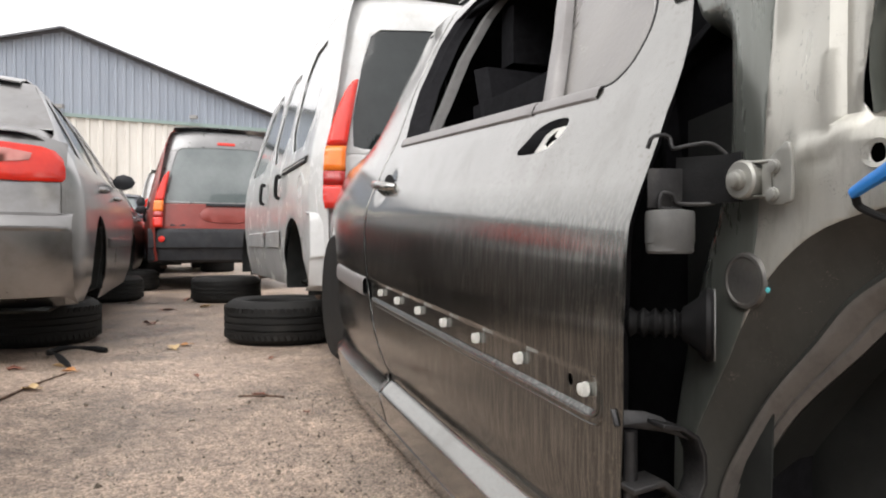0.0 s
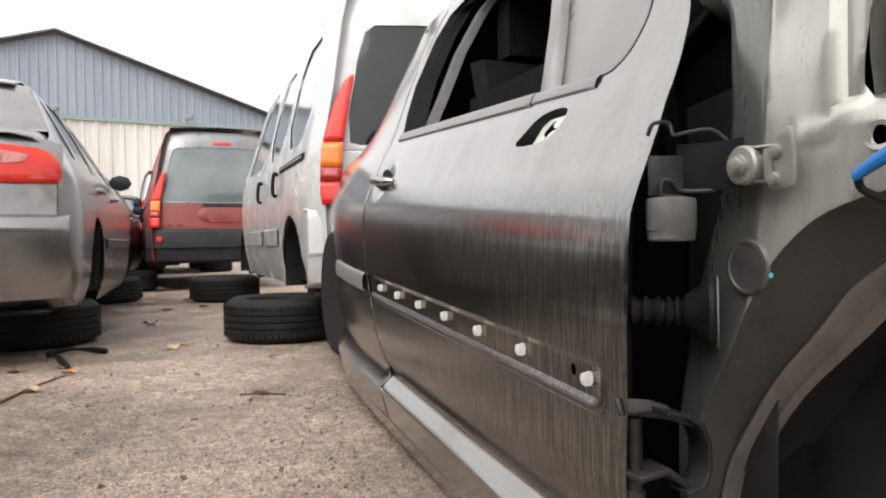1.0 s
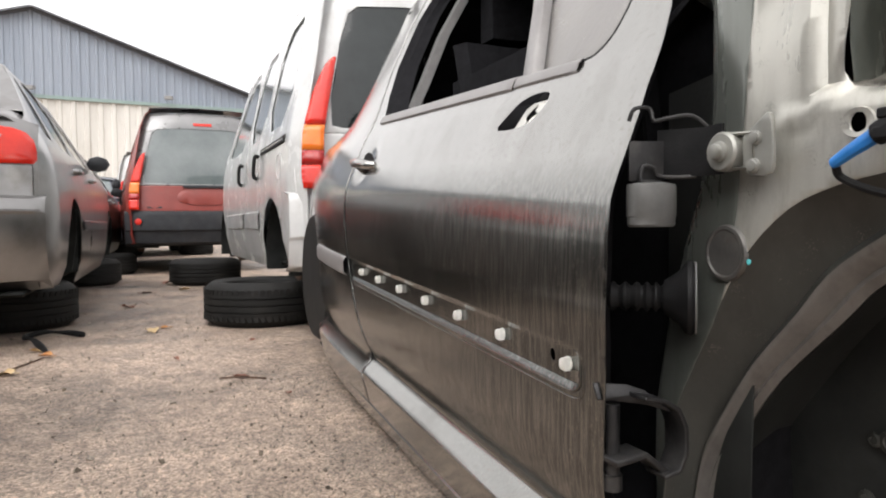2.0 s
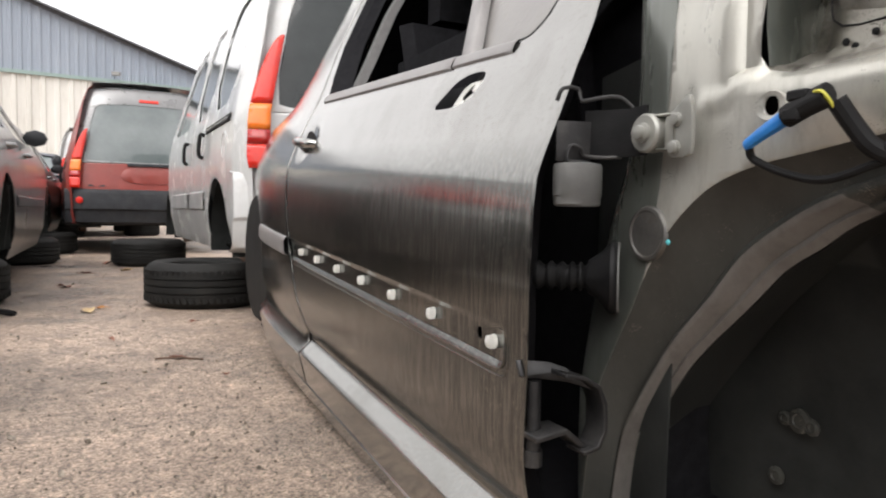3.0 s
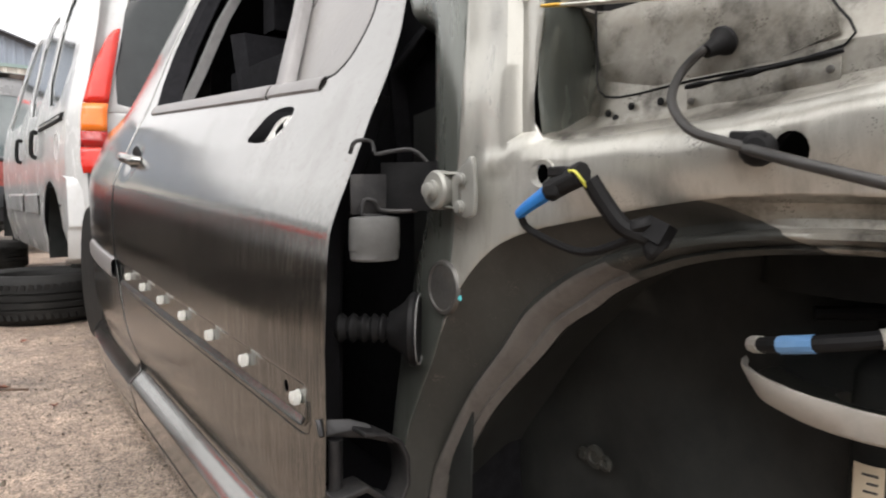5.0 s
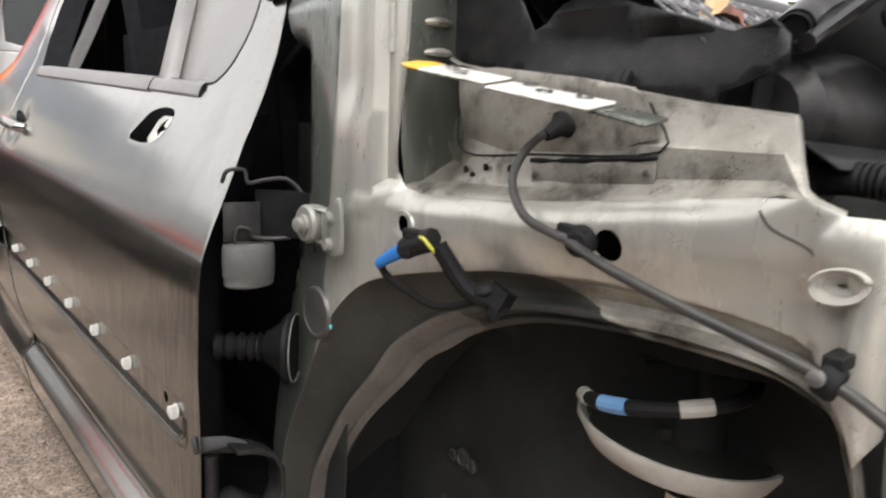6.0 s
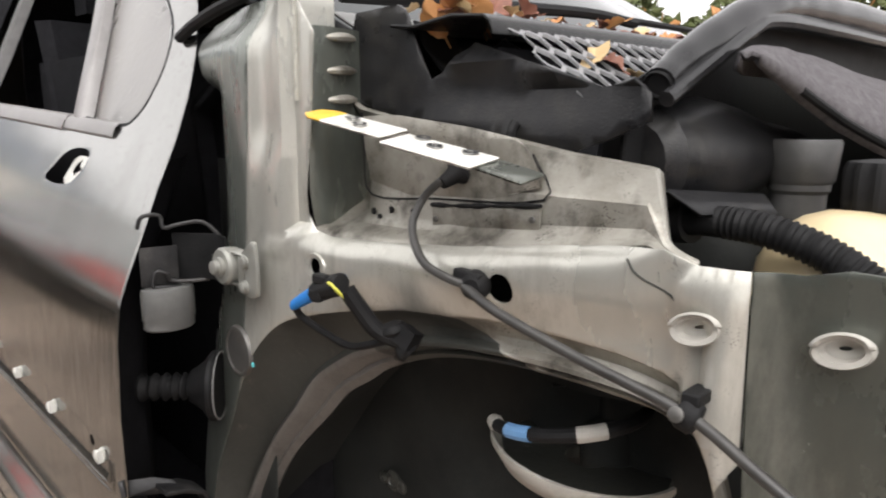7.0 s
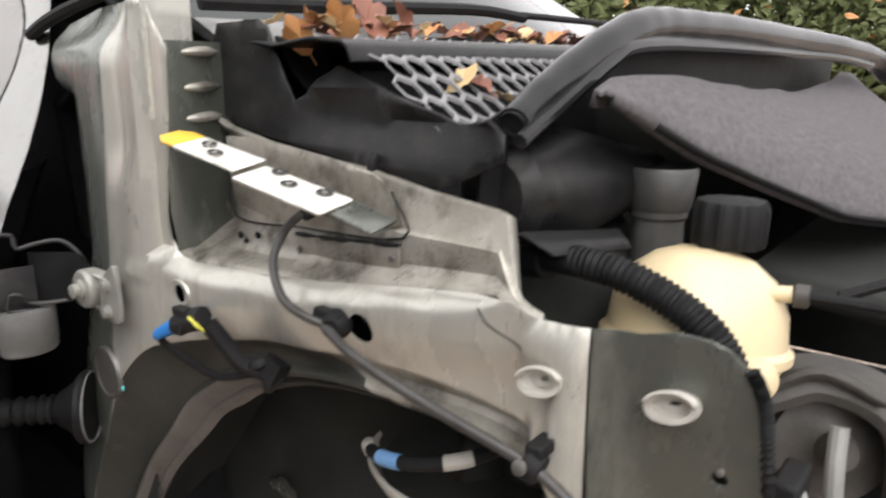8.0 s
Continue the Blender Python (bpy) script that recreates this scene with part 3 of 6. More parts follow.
def door_skin(u, zc):
    off = 0.0
    if 0.286 < zc < 0.342 and u > 0.135:
        off += 0.005 * ease(u, 0.135, 0.15) * ease(zc, 0.286, 0.292) * (1 - ease(zc, 0.336, 0.342))
    off += 0.010 * math.exp(-(((u - 1.285) / 0.05) ** 2 + ((zc - 0.61) / 0.04) ** 2))
    return skin(u, zc, off)


DOOR_FRONT = [(0.10, -0.03), (0.092, 0.05), (0.084, 0.2), (0.077, 0.33), (0.075, 0.47), (0.079, 0.577), (0.081, 0.65), (0.092, 0.72), (0.115, 0.80), (0.145, 0.86), (0.20, 0.93), (0.28, 1.0), (0.42, 1.07), (0.62, 1.15), (1.0, 1.235), (1.3, 1.25)]
DOOR_REAR = [(1.50, 1.21), (1.535, 1.08), (1.51, 0.92), (1.43, 0.78), (1.405, 0.72), (1.40, 0.58), (1.391, 0.46), (1.354, 0.33), (1.27, 0.19), (1.20, 0.10), (1.19, 0.02), (1.17, -0.03)]
WINDOW = [(0.29, 0.752), (0.435, 0.754), (0.49, 0.752), (0.9, 0.748), (1.30, 0.745), (1.37, 0.82), (1.435, 0.92), (1.456, 1.08), (1.42, 1.15), (1.3, 1.19), (0.95, 1.165), (0.62, 1.08), (0.42, 1.0), (0.27, 0.915), (0.228, 0.85), (0.23, 0.795), (0.25, 0.765)]
MIRROR_HOLE = rounded([(0.497, 0.656), (0.468, 0.681), (0.442, 0.703), (0.402, 0.713), (0.358, 0.713), (0.340, 0.705), (0.345, 0.686), (0.367, 0.664), (0.392, 0.657), (0.442, 0.653)], 1)
door = part("front_door", sheet(DOOR_FRONT + DOOR_REAR, [WINDOW, MIRROR_HOLE, rounded([(0.205, 0.311), (0.205, 0.328), (0.218, 0.328), (0.218, 0.311)]), rounded([(1.30, 0.311), (1.30, 0.328), (1.315, 0.328), (1.315, 0.311)])], 0.0125, door_skin, [[(0.112, z), (1.18, z)] for z in (0.0, 0.03, 0.042, 0.048, 0.058, 0.068, 0.078, 0.085)] + [[(u0, z), (1.26 + (z - 0.19) * 0.6, z)] for z, u0 in ((0.270, 0.14), (0.274, 0.12), (0.278, 0.118), (0.282, 0.118), (0.286, 0.12), (0.292, 0.15), (0.336, 0.15), (0.342, 0.14))] + [[(0.135, 0.30), (0.135, 0.33)], [(0.15, 0.30), (0.15, 0.33)]]), [SILVER, HOUSING], car, "silver-grey front door streaked with dirt, dark reflection painted below its shoulder", solid=0.0007, angle=50)
door.modifiers["thickness"].material_offset_rim = 1

for zc, r in ((0.2825, 0.0022), (0.2735, 0.0017)):
    q = 0.2825 - zc
    part("trim_bead", sweep([skin(u, zc, 0.0) for u in np.linspace(1.30, 0.17, 24)] + [skin(0.150 - q, zc + 0.002, 0.0), skin(0.138 - q, zc + 0.010, 0.0), skin(0.134 - q, zc + 0.022, 0.0), skin(0.134 - q, 0.322, 0.0)], r, 8, 3), SILVER, door, "raised bead under the missing rub strip")
# inner shell of the door, with its folded front edge
rows = []
for u, zc in dense(DOOR_FRONT[:8], 0.04, False):
    rows.append([skin(u + 0.012, zc, 0.003), skin(u + 0.03, zc, 0.012), skin(u + 0.06, zc, 0.05), skin(u + 0.12, zc, 0.085), skin(1.15, zc, 0.10)])
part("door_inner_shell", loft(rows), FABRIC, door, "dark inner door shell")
part("mirror_bracket", sheet([(0.458, 0.658), (0.438, 0.690), (0.414, 0.698), (0.352, 0.700), (0.332, 0.692), (0.36, 0.650), (0.43, 0.646)], [rounded([(0.426, 0.672), (0.416, 0.684), (0.388, 0.696), (0.398, 0.683), (0.378, 0.679), (0.400, 0.673), (0.410, 0.659), (0.414, 0.669)], 1)], 0.02, lambda a, b: skin(a, b, 0.014 + 0.10 * max(0, a - 0.40))), CLIPW, door, "pale metal mirror bracket", solid=0.002)
part("bracket_backing", sheet(rounded([(0.47, 0.64), (0.48, 0.72), (0.40, 0.735), (0.32, 0.72), (0.32, 0.64)], 1), [], 0.03, lambda a, b: skin(a, b, 0.045)), RUBBER, door)
for u in (0.169, 0.367, 0.543, 0.717, 0.887, 1.055, 1.215):
    p = skin(u, 0.3165, 0.004)
    bm = lathe([(0.010, 0.0), (0.010, 0.002), (0.006, 0.003), (0.006, 0.007), (0.0085, 0.008), (0.0085, 0.0105), (0.004, 0.012)], axis(p, (-1, 0, 0)), 14)
    box(bm, p + Vector((-0.006, -0.004, 0)), (0.008, 0.006, 0.018))
    part("trim_clip", bm, CLIPW, door, "white plastic trim clip")
h0, h1 = skin(1.215, 0.612, -0.016), skin(1.375, 0.618, -0.014)
bm = sweep([skin(1.205, 0.61, 0.004), h0 + Vector((0, 0.012, 0)), skin(1.29, 0.616, -0.024), h1, skin(1.39, 0.618, 0.004)], lambda s: 0.010 + 0.004 * math.sin(math.pi * s), 12, 5)
part("door_handle", bm, SILVER, door, "silver pull handle")
part("handle_cup", lathe([(0.036, 0), (0.034, 0.003), (0.03, 0.003)], axis(skin(1.287, 0.612, 0.011), (-1, 0, -0.1)) @ Matrix.Diagonal((1.55, 1, 1, 1)), 24), RUBBER, door)
# belt trim, divider bar, seals and glass
rows = [[skin(u, zc, o) for zc, o in ((0.758, 0.006), (0.757, -0.004), (0.750, -0.007), (0.736, -0.005), (0.731, 0.001))] for u in np.linspace(0.502, 1.33, 26)]
part("belt_trim", loft(rows), TRIM, door, "grey belt trim strip", solid=0.002)
rows = [[skin(u, zc, o) for zc, o in ((0.757, 0.006), (0.756, -0.003), (0.750, -0.006), (0.738, -0.004), (0.733, 0.001))] for u in np.linspace(0.29, 0.498, 8)]
part("belt_trim", loft(rows), TRIM, door, "grey belt trim strip", solid=0.002)
bm = loft([[skin(u0 + k, zc, o) for k, o in ((0, 0.016), (0.002, -0.001), (0.012, -0.004), (0.038, -0.003), (0.045, 0.016))] for zc, u0 in ((0.752, 0.440), (0.9, 0.535), (0.985, 0.595), (1.08, 0.655))])
part("window_divider", bm, TRIM, door, "grey upright window bar", solid=0.002)
part("quarter_glass", sheet([(0.29, 0.754), (0.447, 0.755), (0.545, 0.90), (0.605, 0.985), (0.63, 1.065), (0.42, 1.0), (0.27, 0.915), (0.228, 0.85), (0.23, 0.795), (0.25, 0.765)], [], 0.03, lambda a, b: skin(a, b, 0.021)), DIRTYGLASS, door, "dusty rain-spotted quarter glass", solid=0.003)
part("window_seal", sweep([skin(*q, 0.004) for q in [(0.435, 0.754), (0.29, 0.752), (0.25, 0.765), (0.23, 0.795), (0.228, 0.85), (0.27, 0.915), (0.42, 1.0), (0.62, 1.08), (0.95, 1.165)]], 0.005, 8, 4), RUBBER, door)
part("window_seal", loft([[skin(u - k, zc, o) for k, o in ((-0.012, -0.002), (0.0, -0.004), (0.014, 0.008), (0.035, 0.012), (0.05, 0.03), (0.075, 0.035))] for u, zc in dense([(1.30, 0.745), (1.37, 0.82), (1.435, 0.92), (1.456, 1.08), (1.42, 1.15), (1.3, 1.19), (0.95, 1.165)], 0.05, False)]), FABRIC, door, "black window channel", solid=0.002)

# black sheet added behind the door gap in place of its deep shade
part("gap_shade_sheet", loft([[(0.19, u, z) for u in (0.14, 0.6, 1.2)] for z in (-0.02, 0.5, 0.92)]), FABRIC, car, "black sheet added for the shade in the door gap", solid=0.006)
# dark strip added behind the rear door gap to keep it dark
part("door_gap_backing", loft([[skin(u - 0.03, zc, 0.012), skin(u + 0.03, zc, 0.012)] for u, zc in dense(DOOR_REAR[3:], 0.05, False)]), RUBBER, car)
# sill
part("sill", loft([[skin(u, zc, o) for zc, o in ((-0.030, 0.03), (-0.034, 0.004), (-0.038, 0.0), (-0.06, 0.001), (-0.085, 0.004), (-0.1, 0.03), (-0.1, 0.12))] for u in np.linspace(0.14, 1.95, 46)]), SILVER, car, "dusty silver sill", solid=0.003)
# rear side panel with its wheel arch
ARCH = [(1.865 + 0.265 * (1 - math.cos(a)), 0.18 + 0.29 * math.sin(a)) for a in np.linspace(0, math.pi, 18)]
rear = part("rear_side_panel", sheet([(1.178, -0.03), (1.198, 0.02), (1.208, 0.10), (1.278, 0.19), (1.362, 0.33), (1.399, 0.46), (1.408, 0.58), (1.413, 0.72), (1.437, 0.78), (1.517, 0.92), (1.542, 1.08), (1.51, 1.21), (1.66, 1.22), (1.80, 1.17), (1.95, 0.97), (2.12, 0.80), (2.38, 0.72), (2.43, 0.6), (2.43, 0.15), (2.41, 0.06)] + ARCH[::-1] + [(1.86, 0.0), (1.85, -0.05)], [], 0.03, lambda a, b: skin(a, b)), SILVER, car, "silver-grey rear side panel", solid=0.003, angle=50)
part("rub_strip", loft([[skin(u, zc, o) for zc, o in ((0.288, 0.001), (0.29, -0.008), (0.3, -0.012), (0.33, -0.012), (0.34, -0.007), (0.342, 0.001))] for u in np.linspace(1.375, 1.84, 12)]), TRIM, rear, "grey rub strip", solid=0.002)
part("wheel", lathe([(0.2, -0.1), (0.27, -0.1), (0.3, -0.07), (0.305, 0.0), (0.3, 0.07), (0.27, 0.09), (0.2, 0.09)], axis((0.065, 2.13, 0.315), (1, 0, 0)) @ Matrix.Diagonal((0.88, 0.88, 1, 1)), 40), TYRE, car, "black rear wheel")
# roof, far side and cabin
part("roof", loft([[Vector((v, u, z + 0.06 * u)) for v, z in ((0.31, 1.27), (0.40, 1.30), (0.62, 1.33), (0.82, 1.335), (1.02, 1.33), (1.24, 1.30), (1.33, 1.27))] for u in (0.66, 0.9, 1.3, 1.62)]), SILVER, car, solid=0.01)
part("windscreen", loft([[Vector((v, u, z)) for v, u, z in ((0.13, 0.0, 0.90), (0.33, -0.13, 0.885), (0.65, -0.19, 0.88), (0.82, -0.2, 0.88), (1.0, -0.19, 0.88), (1.31, -0.13, 0.885), (1.5, 0.0, 0.90))], [Vector((v, u, z)) for v, u, z in ((0.32, 0.64, 1.30), (0.42, 0.6, 1.33), (0.65, 0.57, 1.36), (0.82, 0.56, 1.37), (1.0, 0.57, 1.36), (1.22, 0.6, 1.33), (1.32, 0.64, 1.30))]]), TINT, car, "dark rain-wet windscreen", solid=0.005)
FAR = lambda a, b: Vector((1.64 - skin(a, b).x, a, b + 0.06 * a))
part("far_side", sheet(DOOR_FRONT[:-1] + [(1.3, 1.25), (1.75, 1.15), (2.1, 0.8), (2.4, 0.7), (2.4, 0.0), (0.1, -0.09)], [[(0.75, 0.82), (1.0, 0.82), (1.0, 0.95), (0.75, 0.95)]], 0.08, FAR), SILVER, car, solid=0.05)
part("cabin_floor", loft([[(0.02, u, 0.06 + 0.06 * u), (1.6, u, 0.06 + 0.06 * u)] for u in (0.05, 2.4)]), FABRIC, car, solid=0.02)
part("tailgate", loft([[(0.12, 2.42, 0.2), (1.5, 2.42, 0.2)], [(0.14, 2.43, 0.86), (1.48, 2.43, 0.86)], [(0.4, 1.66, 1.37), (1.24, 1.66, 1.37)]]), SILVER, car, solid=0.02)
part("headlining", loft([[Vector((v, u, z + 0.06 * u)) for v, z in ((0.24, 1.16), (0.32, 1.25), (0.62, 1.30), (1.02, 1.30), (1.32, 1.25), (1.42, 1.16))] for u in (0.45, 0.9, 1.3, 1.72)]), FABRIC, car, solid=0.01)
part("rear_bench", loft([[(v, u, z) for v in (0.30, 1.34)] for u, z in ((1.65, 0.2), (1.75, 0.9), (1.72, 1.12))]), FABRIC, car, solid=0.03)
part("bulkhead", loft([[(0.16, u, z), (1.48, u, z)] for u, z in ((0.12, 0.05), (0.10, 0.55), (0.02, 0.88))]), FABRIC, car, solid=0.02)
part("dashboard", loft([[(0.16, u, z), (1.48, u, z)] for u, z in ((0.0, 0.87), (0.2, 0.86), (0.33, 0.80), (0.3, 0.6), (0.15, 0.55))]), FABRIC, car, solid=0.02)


def seat(v, u, parent):
    bm = loft([[Vector((v + dx, u + dy, z)) for dx, dy in ((-0.24, 0), (-0.22, -0.05), (0, -0.03), (0.22, -0.05), (0.24, 0), (0.2, 0.08), (0, 0.1), (-0.2, 0.08))] for z, u in ((0.42, u), (0.6, u + 0.05), (0.85, u + 0.12), (1.02, u + 0.18))], True)
    s = part("seat", bm, FABRIC, parent)
    box_ = loft([[Vector((v + a, u + 0.2 + b, z)) for a, b in ((-0.12, -0.03), (0.12, -0.03), (0.12, 0.05), (-0.12, 0.05))] for z in (1.05, 1.12, 1.22)], True)
    part("headrest", box_, FABRIC, s)
    part("cushion", loft([[Vector((v + a, q, z)) for a, z in ((-0.25, 0.2), (-0.25, 0.42), (-0.18, 0.45), (0.18, 0.45), (0.25, 0.42), (0.25, 0.2))] for q in (u - 0.45, u - 0.2, u + 0.05)]), FABRIC, s)


seat(0.42, 1.0, car)
seat(1.15, 1.0, car)
part("pillar_trim", loft([[skin(u, zc, o) for u, o in ((u0, 0.06), (u0 + 0.012, 0.04), (u0 + 0.045, 0.04), (u0 + 0.06, 0.07))] for zc, u0 in ((0.70, 1.20), (0.85, 1.235), (1.0, 1.27), (1.12, 1.24), (1.2, 1.15))]), CABINGREY, car, "grey cabin pillar trim", solid=0.004)

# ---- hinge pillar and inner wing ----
EDGE = [(0.0, 0.21), (0.19, 0.18), (0.3, 0.135), (0.38, 0.09), (0.49, 0.055), (0.56, 0.03), (0.635, 0.010), (0.70, 0.006), (0.775, 0.006), (0.95, 0.002)]
LIP = [(-0.8, 0.70), (-0.56, 0.690), (-0.516, 0.680), (-0.47, 0.675), (-0.345, 0.659), (-0.245, 0.652), (-0.15, 0.649), (-0.11, 0.663)]
TOP = [(-0.73, 0.63), (-0.723, 0.645), (-0.717, 0.669), (-0.698, 0.682), (-0.643, 0.674), (-0.575, 0.674), (-0.544, 0.684), (-0.533, 0.705), (-0.526, 0.737), (-0.44, 0.747), (-0.366, 0.760), (-0.246, 0.772), (-0.151, 0.790), (-0.106, 0.810)]


def wing(u, z, off=0.0):
    v = 0.045 + 0.085 * max(0.0, -u) + 0.012 * ease(-u, 0.606, 0.63)
    v += 0.20 * max(0.0, 0.66 - z) * ease(-u, 0.60, 0.65)
    e = lerp(z, EDGE)
    turn = u - (e - 0.10)
    v += 0.14 * max(0.0, turn) * ease(turn, 0.0, 0.06) + 0.13 * ease(turn, 0.15, 0.215) * (1 - ease(z, 0.76, 0.84))
    lip = lerp(u, LIP)
    if u < -0.1 and u > -0.58:
        v += 0.014 * ease(z, lip - 0.012, lip) * (1 - ease(-u, 0.5, 0.56)) + 0.016 * ease(lip - z, 0.03, 0.085) * ease(-u, 0.12, 0.2)
    v += 0.0035 * math.sin(u * 42) * ease(-u, 0.15, 0.25) * (1 - ease(-u, 0.33, 0.4)) * ease(lip - z, 0.0, 0.02)
    col = ease(-u, 0.560, 0.566) * (1 - ease(-u, 0.606, 0.616)) * (1 - ease(z, 0.655, 0.672))
    v -= 0.010 * col * (1 - 0.5 * math.exp(-((z - 0.622) / 0.017) ** 2 - ((u + 0.580) / 0.016) ** 2))
    if -0.10 < u < -0.03:
        v -= 0.004 * (math.exp(-((z - 0.629) / 0.004) ** 2) + math.exp(-((z - 0.592) / 0.004) ** 2)) * ease(u, -0.105, -0.095) * (1 - ease(u, -0.05, -0.04))
    if z > 0.66:
        v -= 0.006 * ease(-u, 0.1, 0.13) * ease(z, 0.66, 0.70)
        v += 0.03 * ease(z, 0.86, 0.92) * ease(u, -0.12, 0.0)
        v += 0.012 * math.exp(-((u + 0.05) / 0.035) ** 2) * ease(z, 0.70, 0.78)
    return Vector((v + off, u, z))


DIRT = [(0.14, 0.03), (0.135, 0.104), (0.115, 0.25), (0.085, 0.315), (0.049, 0.378), (0.027, 0.420), (-0.019, 0.484), (-0.073, 0.532), (-0.13, 0.555), (-0.196, 0.570), (-0.27, 0.583), (-0.348, 0.592), (-0.427, 0.593), (-0.51, 0.588), (-0.56, 0.575), (-0.59, 0.54), (-0.605, 0.49), (-0.61, 0.42)]
MOUTH = [(0.118, 0.03), (0.112, 0.106), (0.095, 0.171), (0.06, 0.23), (0.0, 0.316), (-0.086, 0.401), (-0.128, 0.444), (-0.172, 0.472), (-0.21, 0.498), (-0.283, 0.528), (-0.36, 0.543), (-0.445, 0.548), (-0.52, 0.546), (-0.55, 0.537), (-0.58, 0.515), (-0.595, 0.47), (-0.60, 0.44), (-0.605, 0.40)]
DIRT, MOUTH = [(p.x, p.y) for p in smooth_path([(a, b, 0) for a, b in DIRT], 3)], [(p.x, p.y) for p in smooth_path([(a, b, 0) for a, b in MOUTH], 3)]


def ring(u, z, r, n=14, k=1.0):
    return [(u + r * math.cos(a), z + k * r * math.sin(a)) for a in (2 * math.pi * i / n for i in range(n))]


FRONT = [(-0.613, 0.674), (-0.643, 0.674), (-0.67, 0.681), (-0.69, 0.680), (-0.703, 0.675), (-0.713, 0.666), (-0.720, 0.653), (-0.725, 0.635), (-0.728, 0.61), (-0.730, 0.58), (-0.737, 0.45), (-0.735, 0.40), (-0.62, 0.40), (-0.617, 0.45), (-0.614, 0.51), (-0.613, 0.58)]
PILLAR_SIDE = [(0.155, 0.03), (0.15, 0.104), (0.16, 0.25), (0.15, 0.32), (0.14, 0.385), (0.13, 0.44), (0.12, 0.5), (0.11, 0.58), (0.105, 0.66), (0.105, 0.78), (0.12, 0.83), (0.148, 0.885), (0.13, 0.905), (0.047, 0.918)]
PILLAR_LINE = [(0.027, 0.42), (0.014, 0.47), (0.004, 0.54), (0.0, 0.62), (-0.008, 0.70), (-0.014, 0.80), (-0.018, 0.87), (-0.02, 0.923)]
WING = PILLAR_LINE + [(-0.06, 0.927), (-0.115, 0.918), (-0.148, 0.872), (-0.14, 0.78), (-0.128, 0.7), (-0.124, 0.672), (-0.135, 0.655), (-0.16, 0.649), (-0.245, 0.652), (-0.345, 0.659), (-0.47, 0.675), (-0.516, 0.68), (-0.55, 0.683), (-0.575, 0.674), (-0.612, 0.674), (-0.612, 0.6), (-0.612, 0.53)]
inner_wing = part("inner_wing", sheet(WING + [q for q in DIRT[::-1] if q[0] > -0.604 and q[1] > 0.4205], [ring(-0.149, 0.616, 0.0085, 12, 1.3), ring(-0.400, 0.629, 0.014)], 0.011, wing), BARE, car, "pale green-grey inner wing with grime", solid=0.002, angle=50)
# pillar side split from the wing so its colour can carry the shade
part("hinge_pillar", sheet(PILLAR_SIDE + PILLAR_LINE[::-1] + [q for q in DIRT[::-1] if q[0] > 0.0 and q[1] < 0.4195], [], 0.011, wing), SHADED_PILLAR, inner_wing, "green-grey hinge pillar with the door's shade in its colour", solid=0.002, angle=50)
# front panel's darker colour holds its smears and the blocked light
part("front_panel", sheet(FRONT, [ring(-0.700, 0.572, 0.006, 10)], 0.011, wing), FILM_AND_SHADE, inner_wing, "dark green-grey front panel, smears and shade in its colour", solid=0.002, angle=50)
# dark sheet added behind the pillar's trimmed edge
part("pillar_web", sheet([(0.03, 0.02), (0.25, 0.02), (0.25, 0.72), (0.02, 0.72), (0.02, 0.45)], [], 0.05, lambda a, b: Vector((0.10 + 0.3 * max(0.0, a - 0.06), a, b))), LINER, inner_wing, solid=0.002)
# pressed edge round the wheel opening
rows = []
for i, (a, b) in enumerate(zip(DIRT, MOUTH)):
    p, q = wing(*a), Vector((0.115 + 0.015 * ease(-b[0], 0.5, 0.6), b[0], b[1]))
    rows.append([p, p.lerp(q, 0.12) + Vector((0.012, 0, 0)), p.lerp(q, 0.4) + Vector((0.014, 0, 0)), p.lerp(q, 0.58) + Vector((0.008, 0, 0)), p.lerp(q, 0.66) + Vector((-0.004, 0, 0)), p.lerp(q, 0.74) + Vector((-0.006, 0, 0)), p.lerp(q, 0.86) + Vector((0.003, 0, 0)), p.lerp(q, 0.92) + Vector((-0.003, 0, 0)), q, q + Vector((0.006, -0.002, 0.006))])
top, cut = (next(i for i, a in enumerate(DIRT) if a[0] < lim) for lim in (-0.15, -0.31))
part("arch_band", loft([r[:5] for r in rows[:cut + 1]]), UNDERSEAL, car, "smooth black undersealed band beside the wheel opening", solid=0.002)
part("arch_flange", loft([r[4:] for r in rows[:top + 1]]), FLANGE, car, "dusty grey flange round the wheel opening", solid=0.002)
part("arch_flange", loft([r[4:] for r in rows[top:cut + 1]]), UNDERSEAL, car, "sooty black flange above the wheel opening", solid=0.002)
part("arch_flange", loft(rows[cut:]), LEDGE, car, "grimy pale flange over the wheel opening", solid=0.002)
rows = [[Vector((0.120, *b)), Vector((0.16, b[0] + 0.01, b[1] + 0.012)), Vector((0.23, b[0] + 0.02, b[1] + 0.025)), Vector((0.34, b[0] + 0.02, b[1] + 0.03))] for b in MOUTH]
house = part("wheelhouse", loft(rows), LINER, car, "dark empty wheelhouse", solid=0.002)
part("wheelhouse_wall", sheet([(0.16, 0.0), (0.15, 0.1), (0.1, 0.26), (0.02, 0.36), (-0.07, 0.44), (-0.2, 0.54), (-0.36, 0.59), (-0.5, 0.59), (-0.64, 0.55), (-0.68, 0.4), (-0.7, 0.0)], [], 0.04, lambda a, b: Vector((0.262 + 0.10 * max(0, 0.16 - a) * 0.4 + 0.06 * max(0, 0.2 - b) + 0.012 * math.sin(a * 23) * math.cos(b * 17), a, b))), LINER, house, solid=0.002)
